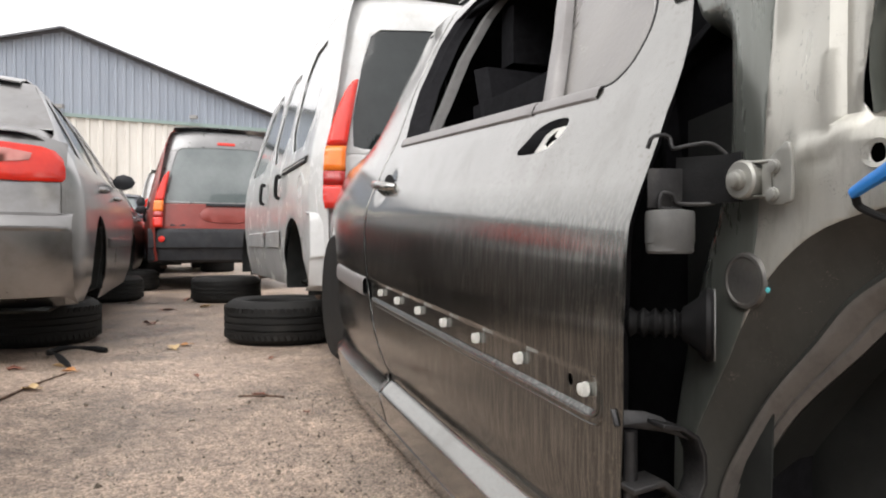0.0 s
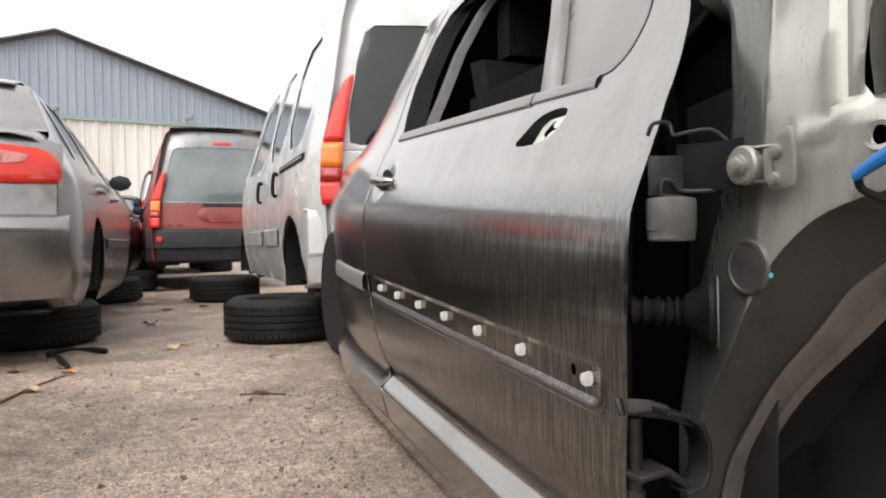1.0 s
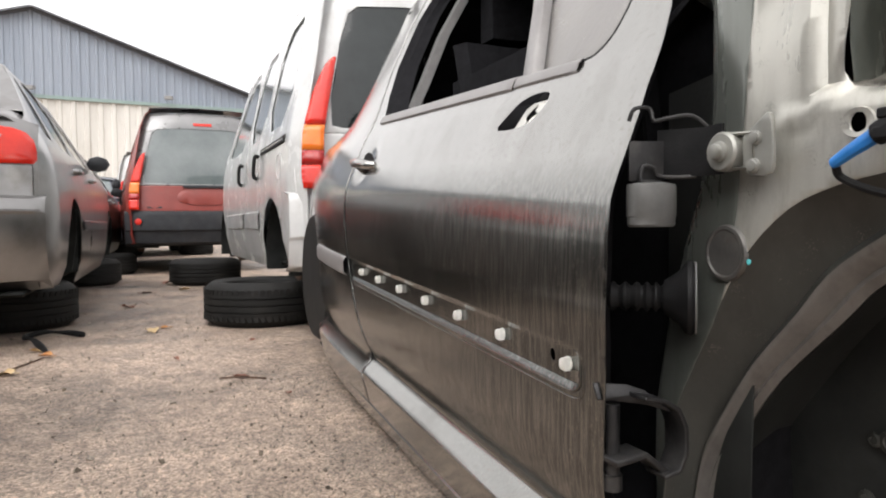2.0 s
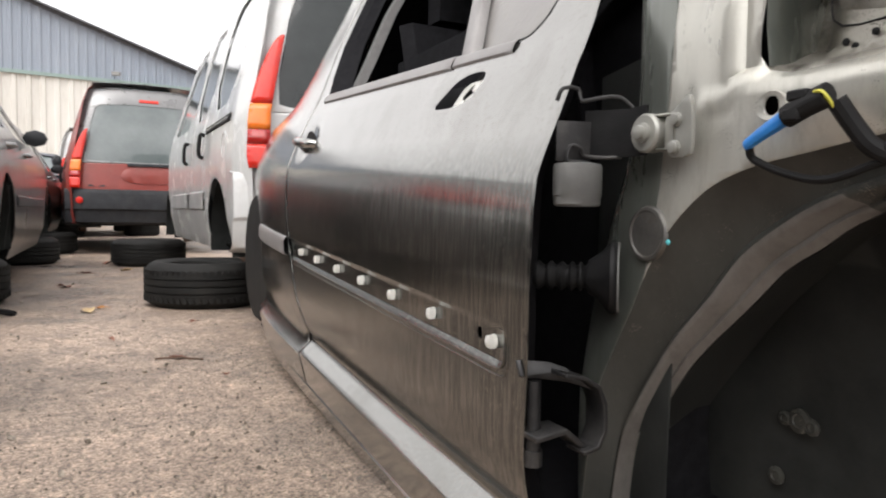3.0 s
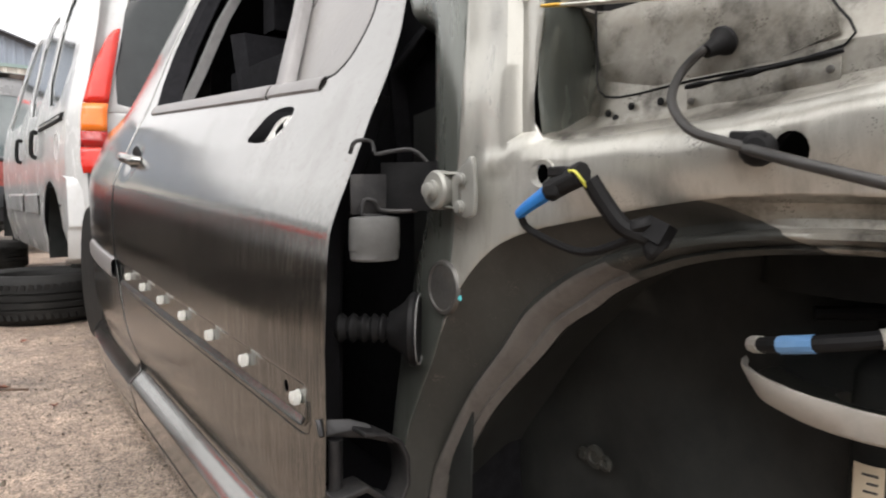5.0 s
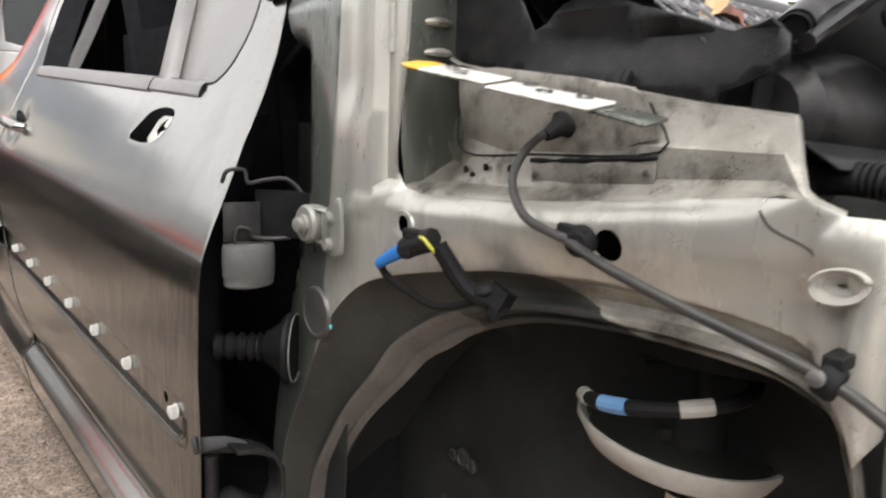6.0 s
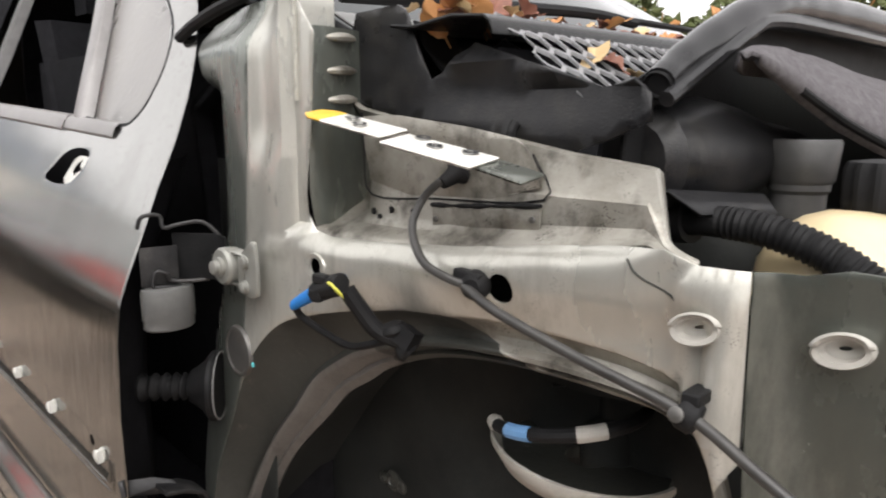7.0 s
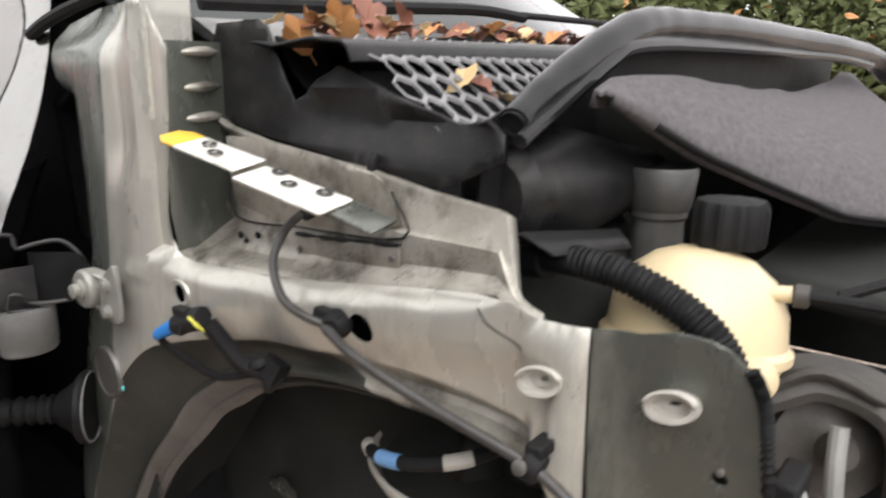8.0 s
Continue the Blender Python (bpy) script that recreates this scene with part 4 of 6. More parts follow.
for u, z, r in ((-0.044, 0.234, 0.012), (-0.022, 0.232, 0.007), (-0.062, 0.23, 0.008), (-0.012, 0.150, 0.009)):
    part("panel_plug", lathe([(r * 1.4, 0), (r * 1.4, 0.002), (r * 0.8, 0.004), (r * 0.7, 0.002)], axis((0.262, u, z), (-1, 0, 0)), 14), UNDERSEAL, house)

# ledge and upper wall behind the wing's lip
rows = []
for u in np.linspace(-0.13, -0.574, 44):
    top = lerp(u, TOP)
    lip = min(lerp(u, LIP), top - 0.004)
    w = wing(u, lip)
    back = max(w.x + 0.012, 0.114)
    d = 0.045 * ease(u, -0.185, -0.14)
    h, k = top - lip, ease(-u, 0.505, 0.57)
    prof = [(w.x, 0.0), (w.x + 0.006, 0.05 * h), (back - 0.008, 0.1 * h), (back + d * 0.7, 0.2 * h), (back + 0.002 + d, 0.53 * h), (back + 0.006 + d, 0.58 * h), (0.126 + d * 0.5, 0.86 * h), (0.128, h), (0.133, h + 0.002), (0.142, h - 0.002), (0.15, h - 0.03)]
    rows.append([Vector((x * (1 - k) + (w.x + 0.1 * (x - w.x)) * k, u, lip + q)) for x, q in prof])
upper = part("wing_rail", loft(rows), LEDGE, car, "grimy pale ledge and upper wing rail", solid=0.002)
rows = [[wing(-0.128, z) + Vector((0.0, -0.006, 0)), Vector((0.085, -0.130 - 0.012, z)), Vector((0.12, -0.134, z)), Vector((0.155, -0.130, z)), Vector((0.19, -0.125, z))] for z in (0.66, 0.70, 0.76, 0.82, 0.88)]
# shade of the pillar's inner corner is put into this darker colour
part("pillar_return", loft(rows), FILM_AND_SHADE, car, solid=0.002)
part("pillar_bulk", loft([[(0.06, -0.115, z), (0.11, -0.125, z), (0.15, -0.06, z), (0.16, 0.06, z)] for z in (0.80, 0.90, 0.93)]), BARE, car, solid=0.002)
for z in (0.868, 0.832, 0.80):
    bm = sweep([(0.082, -0.139, z), (0.10, -0.143, z + 0.001), (0.12, -0.139, z + 0.002), (0.135, -0.132, z + 0.002)], lambda q: 0.0015 + 0.004 * math.sin(math.pi * q), 8, 3)
    part("pillar_rib", bm, LEDGE, car)
part("closing_plate", sheet(rounded([(-0.185, 0.697), (-0.42, 0.708), (-0.405, 0.75), (-0.385, 0.765), (-0.17, 0.79), (-0.168, 0.76)], 1), [], 0.03, lambda a, b: Vector((0.1155, a, b))), LEDGE, upper, "stained closing plate", solid=0.003)
# thin dark tube stands in for the dark edge of the recess
part("plate_joint", sweep([(0.1135, -0.168, 0.787), (0.1135, -0.171, 0.74), (0.1135, -0.183, 0.696), (0.1135, -0.285, 0.699), (0.1135, -0.421, 0.708), (0.1135, -0.408, 0.748)], 0.0011, 6, 4), RUBBER, upper, "dark line drawn for the recess edge")
part("maker_plate", sheet([(-0.285, 0.668), (-0.42, 0.681), (-0.42, 0.700), (-0.285, 0.690)], [], 0.03, lambda a, b: Vector((0.1105, a, b))), LEDGE, upper, "grime-covered riveted plate", solid=0.003)
part("sealant_bead", sweep([(0.1095, -0.283, 0.693), (0.109, -0.33, 0.6955), (0.1095, -0.37, 0.699), (0.109, -0.422, 0.703)], lambda q: 0.0022 + 0.0012 * math.sin(q * 23) * math.sin(q * 9), 8, 6), RUBBER, upper, "smeared black sealant bead")
for u, z in ((-0.291, 0.679), (-0.414, 0.690)):
    part("rivet", lathe([(0.0035, 0), (0.003, 0.0018), (0.001, 0.0025)], axis((0.107, u, z), (-1, 0, 0)), 10), STEEL, upper)
for u, z in ((-0.19, 0.678), (-0.22, 0.682), (-0.255, 0.683), (-0.20, 0.672)):
    part("drain_hole", lathe([(0.004, 0), (0.004, 0.001), (0.003, 0.0015)], axis((0.1105, u, z), (-1, 0, 0)), 10), RUBBER, upper)
part("panel_seam", sweep([wing(-0.52, 0.672, -0.001), wing(-0.53, 0.66, -0.001), wing(-0.556, 0.648, -0.001), wing(-0.562, 0.63, -0.001), wing(-0.561, 0.60, -0.001), wing(-0.562, 0.58, -0.001)], 0.0011, 6, 4), UNDERSEAL, inner_wing)
for u, z in ((-0.579, 0.627), (-0.670, 0.627)):
    def oval(r, off, k=0.62, dz=0.0):
        return [wing(u, z) + Vector((off - 0.004 - 0.085 * r * math.cos(q), r * math.cos(q), k * r * math.sin(q) - 0.15 * r * math.cos(q) + dz)) for q in (2 * math.pi * i / 24 for i in range(24))]
    b = part("bung", loft([oval(0.016, 0.002), oval(0.019, -0.004), oval(0.0195, -0.009), oval(0.0175, -0.012), oval(0.0135, -0.011, 0.6, 0.001), oval(0.012, -0.003, 0.55, 0.001), oval(0.004, -0.001, 0.4, 0.001)], True), BUNG, inner_wing, "off-white rubber bung")
    rows = []
    for q in np.linspace(0.15, math.pi - 0.15, 12):
        c, n = math.cos(q), math.sin(q)
        rows.append([wing(u, z) + Vector((off - 0.004 - 0.085 * r * c, r * c, 0.62 * r * n - 0.15 * r * c + up)) for r, up, off in ((0.018, 0.0, -0.008), (0.019, 0.002, -0.012), (0.0165, 0.003, -0.014), (0.0145, 0.003, -0.013))])
    part("bung_flap", loft(rows), BUNG, b, solid=0.002)
part("hole_rim", lathe([(0.016, 0), (0.015, 0.0025), (0.010, 0.0015)], axis(wing(-0.149, 0.616), (-1, 0, 0)) @ Matrix.Diagonal((1.2, 1, 1, 1)), 20, closed=True), BARE, inner_wing)
part("pillar_plug", lathe([(0.036, -0.002), (0.034, 0.003), (0.030, 0.0035), (0.028, 0.002)], axis(wing(0.018, 0.479, -0.005), (-1, 0.05, 0.0)) @ Matrix.Diagonal((1.0, 0.98, 1, 1)), 30), STEEL, inner_wing, "round grey sealing plug")
part("paint_dot", lathe([(0.0035, 0), (0.003, 0.001)], axis(wing(-0.020, 0.470, -0.001), (-1, 0, 0)), 10), TURQUOISE, inner_wing, "turquoise paint dot")

# ---- upper hinge, check strap, loom boot, lower hinge ----
hinge = part("hinge", sheet(rounded([(-0.03, 0.570), (-0.068, 0.567), (-0.072, 0.585), (-0.070, 0.625), (-0.066, 0.640), (-0.054, 0.632), (-0.04, 0.622), (-0.028, 0.615)], 1), [], 0.02, lambda a, b: Vector((0.03, a, b))), PLATING, car, "pale metal door hinge", solid=0.006, bevel=0.001)
bm = lathe([(0.0225, -0.006), (0.0235, 0.0), (0.0235, 0.012), (0.021, 0.015), (0.012, 0.015), (0.012, 0.019), (0.0085, 0.020), (0.0085, 0.026), (0.006, 0.027)], axis((0.034, -0.002, 0.6), (-1, 0, 0)), 28)
part("hinge_knuckle", bm, PLATING, hinge)
box_bm = loft([[(0.026, a, b), (0.040, a, b)] for a, b in ((-0.01, 0.620), (-0.045, 0.618), (-0.045, 0.578), (-0.01, 0.580))])
part("hinge_arm", box_bm, PLATING, hinge, solid=0.004)
for u, z in ((-0.048, 0.611), (-0.046, 0.580)):
    part("bolt", lathe([(0.0085, 0), (0.0085, 0.002), (0.0065, 0.003), (0.0065, 0.006), (0.004, 0.0065)], axis((0.027, u, z), (-1, 0, 0)), 12), PLATING, hinge)
part("hinge_door_leaf", loft([[(v, u, z) for v, u in ((0.03, 0.005), (0.035, 0.04), (0.0, 0.085))] for z in (0.575, 0.635)]), RUBBER, hinge, solid=0.005)
part("check_strap", sweep([(0.03, 0.05, 0.575), (0.01, 0.06, 0.574), (-0.012, 0.07, 0.576), (-0.018, 0.07, 0.586), (-0.03, 0.075, 0.588), (-0.034, 0.075, 0.57), (-0.015, 0.07, 0.568), (0.0, 0.07, 0.566)], 0.0028, 8, 3), HOUSING, car, "bent wire door check")
part("check_strap", sweep([(-0.045, 0.085, 0.645), (-0.04, 0.08, 0.66), (-0.02, 0.075, 0.66), (-0.018, 0.07, 0.645), (0.0, 0.065, 0.648), (0.025, 0.05, 0.65), (0.04, 0.035, 0.63), (0.045, 0.03, 0.61)], 0.0028, 8, 3), HOUSING, car, "bent wire door check")
can = axis((-0.014, 0.08, 0.512), (0, 0, 1))
part("damper_pot", lathe([(0.030, 0.0), (0.033, 0.003), (0.033, 0.012), (0.0345, 0.014), (0.0345, 0.050), (0.033, 0.054), (0.02, 0.056)], can @ Matrix.Diagonal((1, 0.7, 1, 1)), 28), POTGREY, car, "grey cylindrical door stop pot")
part("door_stop_bracket", loft([[(-0.045, 0.085, z), (-0.02, 0.08, z), (0.0, 0.075, z)] for z in (0.57, 0.585, 0.62)]), HOUSING, car, "black check strap bracket", solid=0.004)
boot = part("loom_boot", lathe([(0.045, -0.004), (0.048, 0.0), (0.048, 0.005), (0.044, 0.009), (0.034, 0.016), (0.027, 0.026), (0.022, 0.034)], axis((0.04, 0.068, 0.420), (-0.75, 0.65, 0)), 32), RUBBER, car, "ribbed black rubber loom boot")
bd = Vector((-0.75, 0.65, 0)).normalized()
part("bellows", sweep([Vector((0.04, 0.068, 0.42)) + bd * d for d in (0.03, 0.06, 0.10, 0.15)], lambda s: 0.017 + 0.003 * math.sin(s * 50), 16, 14), RUBBER, boot)
part("boot_ring", lathe([(0.046, -0.006), (0.0472, -0.005), (0.046, -0.004), (0.044, -0.005)], axis((0.04, 0.068, 0.42), (-0.75, 0.65, 0)), 32, closed=True), PALEP, boot, "pale retaining ring")
low = part("lower_hinge", loft([[(v, u, z) for v, u, z in ((-0.09, 0.10, 0.315), (-0.05, 0.085, 0.312), (-0.03, 0.075, 0.305))], [(v, u, z) for v, u, z in ((-0.09, 0.09, 0.295), (-0.05, 0.08, 0.30), (-0.02, 0.065, 0.295))], [(v, u, z) for v, u, z in ((-0.06, 0.085, 0.292), (-0.03, 0.07, 0.288), (0.0, 0.06, 0.278))]]), HOUSING, car, "grimy steel lower hinge", solid=0.005, bevel=0.001)
part("hinge_loop", loft([[(v, u, z) for u in (0.045, 0.06, 0.085)] for v, z in ((-0.05, 0.302), (-0.02, 0.296), (0.002, 0.283), (0.013, 0.26), (0.014, 0.225), (0.004, 0.205), (-0.02, 0.2))]), HOUSING, low, solid=0.006, bevel=0.0015)
part("hinge_foot", loft([[(v, u, z) for v, z in ((-0.085, 0.222), (-0.04, 0.228), (-0.012, 0.205), (0.0, 0.20))] for u in (0.055, 0.10)]), HOUSING, low, solid=0.008, bevel=0.002)
part("hinge_pin", lathe([(0.012, -0.02), (0.012, 0.0), (0.009, 0.001), (0.009, 0.09)], axis((-0.07, 0.085, 0.20), (0, 0, 1)), 16), HOUSING, low)

# ---- things on the wing ----
plug = part("connector", sweep([(0.032, -0.142, 0.575), (0.03, -0.16, 0.584), (0.03, -0.176, 0.592), (0.03, -0.192, 0.600)], lambda s: 0.007 + 0.003 * s, 12, 3, flat=0.8), BLUE, car, "blue electrical plug hanging loose")
bm = sweep([(0.03, -0.188, 0.598), (0.03, -0.21, 0.607), (0.03, -0.232, 0.614)], 0.0135, 8, 2, flat=0.85)
box(bm, (0.026, -0.205, 0.616), (0.012, 0.022, 0.01))
box(bm, (0.022, -0.2, 0.598), (0.008, 0.018, 0.012))
part("socket", bm, RUBBER, plug, "black plug socket", bevel=0.002)
for k in (0.0, 0.004):
    part("wire", sweep([(0.020 + k, -0.224, 0.616 - k), (0.018 + k, -0.233, 0.615 - k), (0.021 + k, -0.237, 0.609 - k), (0.028 + k, -0.237, 0.603 - k)], 0.0016, 6, 4), YELLOW, plug, "yellow-green wire")
part("loom", sweep([(0.034, -0.236, 0.608), (0.045, -0.246, 0.585), (0.055, -0.258, 0.565), (0.07, -0.275, 0.555)], 0.009, 10, 4), RUBBER, plug, "black taped wiring loom")
part("loom", sweep([(0.032, -0.144, 0.572), (0.04, -0.145, 0.56), (0.05, -0.175, 0.545), (0.055, -0.215, 0.538), (0.062, -0.26, 0.552), (0.07, -0.285, 0.558)], 0.0042, 8, 5), RUBBER, plug)
bm = sweep([(0.066, -0.268, 0.572), (0.07, -0.272, 0.556), (0.078, -0.285, 0.542)], lambda q: 0.011 + 0.004 * math.sin(q * 9), 10, 5)
box(bm, (0.072, -0.285, 0.56), (0.018, 0.022, 0.02), Euler((0.4, 0.3, 0.2)).to_matrix())
part("loom_knot", bm, RUBBER, plug)
rod = part("bonnet_cable", sweep([(0.062, -0.373, 0.630), (0.052, -0.42, 0.617), (0.055, -0.50, 0.595), (0.065, -0.586, 0.571), (0.062, -0.64, 0.546), (0.06, -0.72, 0.505), (0.06, -0.80, 0.46)], 0.0046, 12, 5), CABLE, car, "grey cable running down the inner wing")
part("grommet_clip", box(bmesh.new(), (0.070, -0.372, 0.638), (0.014, 0.030, 0.010), Euler((0.1, 0.1, 0.1)).to_matrix()), RUBBER, rod, bevel=0.002)
part("cable_grommet", lathe([(0.012, -0.006), (0.0145, 0.0), (0.0145, 0.006), (0.012, 0.012), (0.008, 0.016)], axis((0.076, -0.376, 0.630), (-0.8, -0.3, 0)), 14), RUBBER, rod, "black cable grommet")
part("cable", sweep([(0.108, -0.318, 0.727), (0.09, -0.312, 0.718), (0.082, -0.297, 0.70), (0.066, -0.300, 0.675), (0.054, -0.327, 0.648), (0.056, -0.358, 0.636), (0.066, -0.376, 0.630)], 0.0042, 10, 5), CABLE, rod)
part("cable_boot", lathe([(0.013, 0), (0.014, 0.005), (0.009, 0.010), (0.006, 0.026)], axis((0.114, -0.32, 0.73), (-0.9, 0.2, -0.5)), 16), RUBBER, rod)
bm = lathe([(0.011, -0.008), (0.013, -0.004), (0.013, 0.004), (0.011, 0.008)], axis((0.07, -0.586, 0.569), (0.1, -0.9, -0.35)), 14)
box(bm, (0.078, -0.588, 0.582), (0.026, 0.014, 0.010))
part("cable_clip", bm, RUBBER, rod, "black cable clip", bevel=0.0015)
part("clip_face", lathe([(0.006, 0), (0.006, 0.002), (0.004, 0.003)], axis((0.056, -0.583, 0.573), (-1, 0, 0.3)), 14), STEEL, rod)

def plate_at(q, w, up=0.0):
    lap = ease(q, 0.50, 0.54)
    return Vector((0.040 + w * 0.036 - 0.006 * lap, -0.161 - q * 0.245, 0.782 - 0.040 * q + 0.006 * w - 0.002 * lap + up))


plate_m = loft([[plate_at(q, w) for w in (0, 0.5, 1)] for q in (0.115, 0.25, 0.4, 0.5)])
plate = finish(plate_m, "loose_plate", WHITEPLATE, solid=0.003)
plate.matrix_world = car.matrix_world
tagged(plate, "loose white plate with an amber tip lying on the wing rail", "plate")
part("second_piece", loft([[plate_at(q, w) for w in (-0.08, 0.5, 0.95)] for q in (0.545, 0.7, 0.85, 0.97, 1.0)]), WHITEPLATE, plate, solid=0.003)
part("end_tab", loft([[plate_at(q, w, -0.0035 - 0.012 * max(0, q - 1.0)) for w in (0.25, 0.6, 1.1)] for q in (0.9, 1.0, 1.1, 1.18)]), FILM_AND_SHADE, plate, "grey-green metal tab", solid=0.003)
part("amber_tip", loft([[Vector((0.040 + w * 0.036, -0.161 - q * 0.245, 0.7825 - 0.040 * q + 0.006 * w)) for w in (0.2, 0.5, 0.8)][:3] if q < 0 else [Vector((0.040 + w * 0.036, -0.161 - q * 0.245, 0.7825 - 0.040 * q + 0.006 * w)) for w in (0, 0.5, 1)] for q in (-0.03, 0.03, 0.112)]), AMBER, plate, "amber reflector tip", solid=0.003)
for s, w in ((0.22, 0.65), (0.32, 0.35), (0.64, 0.7), (0.75, 0.35), (0.90, 0.55)):
    bm = sheet(ring(0, 0, 0.0085, 12, 0.8), [ring(0, 0, 0.0035, 8, 0.8)], 0.01, lambda a, b: Vector((0.040 + (w * 0.036) + b, -0.161 - s * 0.245 + a, 0.7862 - 0.002 * ease(s, 0.5, 0.54) - 0.040 * (s - a / 0.245) + 0.006 * (w + b / 0.05))))
    part("dark_mark", bm, INK, plate)

# ---- strut, spring and damper in the wheelhouse ----
strut = part("suspension_strut", lathe([(0.03, 0), (0.03, 0.30), (0.026, 0.31), (0.012, 0.32), (0.012, 0.40)], axis((0.27, -0.40, 0.12), (0.06, 0.02, 1)), 20), LINER, house, "black suspension strut")
cx = Vector((0.208, -0.392, 0.45))
part("coil_spring", sweep([cx + Vector((-0.072 * math.cos(a), -0.085 * math.sin(a), 0.018 + 0.026 * a / 6.28 + 0.014 * math.sin(a))) for a in np.linspace(-0.85, 3.9, 34)], 0.0075, 10, 1), RUBBER, strut, "black coil spring")
for a0, a1, mt, lb in ((-0.86, -0.62, BUNG, "white paint mark"), (-0.32, 0.05, PALEBLUE, "pale blue paint mark"), (0.62, 0.98, BUNG, "white paint mark")):
    part("paint_mark", sweep([cx + Vector((-0.072 * math.cos(a), -0.085 * math.sin(a), 0.018 + 0.026 * a / 6.28 + 0.014 * math.sin(a))) for a in np.linspace(a0, a1, 6)], 0.0082, 10, 1), mt, strut, lb)
dish = axis((0.258, -0.385, 0.402), (0.06, -0.11, 1)) @ Matrix.Diagonal((0.8, 0.8, 1, 1))
rows = []
for a in np.linspace(-1.3, 1.55, 26):
    grow, row = 0.12 + 0.88 * ease(a, -1.3, -0.6), []
    for r, h in ((0.084, -0.022), (0.098, -0.016), (0.111, 0.006), (0.111, 0.012), (0.107, 0.012), (0.096, -0.004)):
        r, h = 0.109 + (r - 0.109) * grow, 0.009 + (h - 0.009) * grow
        v, u = -r * math.cos(a), -r * math.sin(a)
        row.append(Vector((0.258 + v, -0.385 + u, 0.402 + h - 0.06 * v + 0.11 * u)))
    rows.append(row)
part("spring_seat", loft(rows, True), BUNG, strut, "pale grey rim of the spring seat")
part("seat_dish", lathe([(0.03, -0.02), (0.1, -0.02), (0.122, -0.008), (0.12, -0.003), (0.09, -0.008), (0.03, -0.006)], dish, 36, closed=True), UNDERSEAL, strut, "grimy spring seat dish")
part("label", loft([[Vector((0.268 - 0.031 * math.cos(a), -0.398 + 0.031 * math.sin(a), z)) for a in (-0.5, -0.2, 0.1, 0.4)] for z in (0.30, 0.342)]), PAPER, strut, "tan paper label", solid=0.001)
for k, w in enumerate((0.9, 0.6, 0.8)):
    part("print_line", loft([[Vector((0.2665 - 0.031 * math.cos(a), -0.398 + 0.031 * math.sin(a), z)) for a in (-0.35, -0.35 + 0.5 * w)] for z in (0.332 - k * 0.008, 0.3345 - k * 0.008)]), INK, strut, smooth=False)

# ---- scuttle, grille and seal ----
scuttle = part("scuttle_panel", sheet([(-0.128, 0.900), (-0.20, 0.902), (-0.211, 0.895), (-0.225, 0.862), (-0.246, 0.820), (-0.262, 0.828), (-0.300, 0.856), (-0.33, 0.845), (-0.40, 0.825), (-0.455, 0.806), (-0.49, 0.812), (-0.502, 0.80), (-0.506, 0.778), (-0.47, 0.762), (-0.437, 0.751), (-0.34, 0.764), (-0.24, 0.777), (-0.16, 0.79), (-0.106, 0.812), (-0.112, 0.86)], [], 0.014, lambda a, b: Vector((0.142 + 0.25 * max(0, b - 0.79) * ease(-a, 0.2, 0.3) + 0.012 * math.exp(-(((a + 0.38) / 0.12) ** 2 + ((b - 0.80) / 0.02) ** 2)) - 0.012 * ease(-a, 0.22, 0.3) * math.exp(-((b - 0.826 - 0.12 * (a + 0.38)) / 0.006) ** 2), a, b))), PLASTIC, car, "black plastic scuttle side panel", solid=0.004, angle=40)
part("panel_clip", sweep([(0.136, -0.366, 0.752), (0.132, -0.367, 0.765), (0.138, -0.368, 0.776)], 0.005, 8, 3), RUBBER, scuttle, "black push clip")
part("scuttle_pocket", loft([[(v, u, z) for v, u, z in ((0.15, -0.215, 0.885), (0.16, -0.222, 0.855), (0.17, -0.245, 0.825), (0.18, -0.275, 0.835), (0.19, -0.31, 0.86))], [(v, u, z) for v, u, z in ((0.24, -0.19, 0.875), (0.25, -0.2, 0.83), (0.26, -0.22, 0.80), (0.27, -0.26, 0.81), (0.28, -0.30, 0.84))]]), RUBBER, scuttle, solid=0.004)


def grille_z(u, v):
    return 0.799 + 0.75 * (u + 0.43) + 0.012 * v


bm = bmesh.new()
pitch = 0.029
for i in range(5):
    for j in range(30):
        u, v = -0.435 + i * pitch * 0.866, 0.165 + (j + 0.5 * (i % 2)) * pitch
        if u > -0.325 or v > 1.0 or v < 0.165 + 0.0 * (u + 0.43):
            continue
        out, inn, dep = [], [], []
        for k in range(6):
            a = radians(60 * k)
            for lst, r, dz in ((out, pitch * 0.578, 0), (inn, pitch * 0.495, 0.0008), (dep, pitch * 0.485, -0.003)):
                uu, vv = u + r * math.cos(a), v + r * math.sin(a)
                lst.append(bm.verts.new((vv, uu, grille_z(uu, vv) + dz)))
        for k in range(6):
            q = (k + 1) % 6
            bm.faces.new((out[k], out[q], inn[q], inn[k]))
            bm.faces.new((inn[k], inn[q], dep[q], dep[k]))
part("honeycomb_grille", bm, GRILLE, scuttle, "grey honeycomb intake grille", smooth=False)
part("scuttle_tray", loft([[(v, u, grille_z(u, v) - dz) for u, dz in ((-0.47, 0.03), (-0.44, 0.08), (-0.34, 0.10), (-0.325, 0.03))] for v in (0.16, 0.5, 0.9, 1.4)]), FABRIC, scuttle, solid=0.003)
part("scuttle_beam", loft([[(v, u, z + 0.02 * v) for u, z in ((-0.344, 0.856), (-0.340, 0.868), (-0.332, 0.874), (-0.29, 0.878), (-0.235, 0.872), (-0.20, 0.876))] for v in np.linspace(0.13, 1.5, 12)]), PLASTIC, scuttle, "black scuttle beam", solid=0.004)
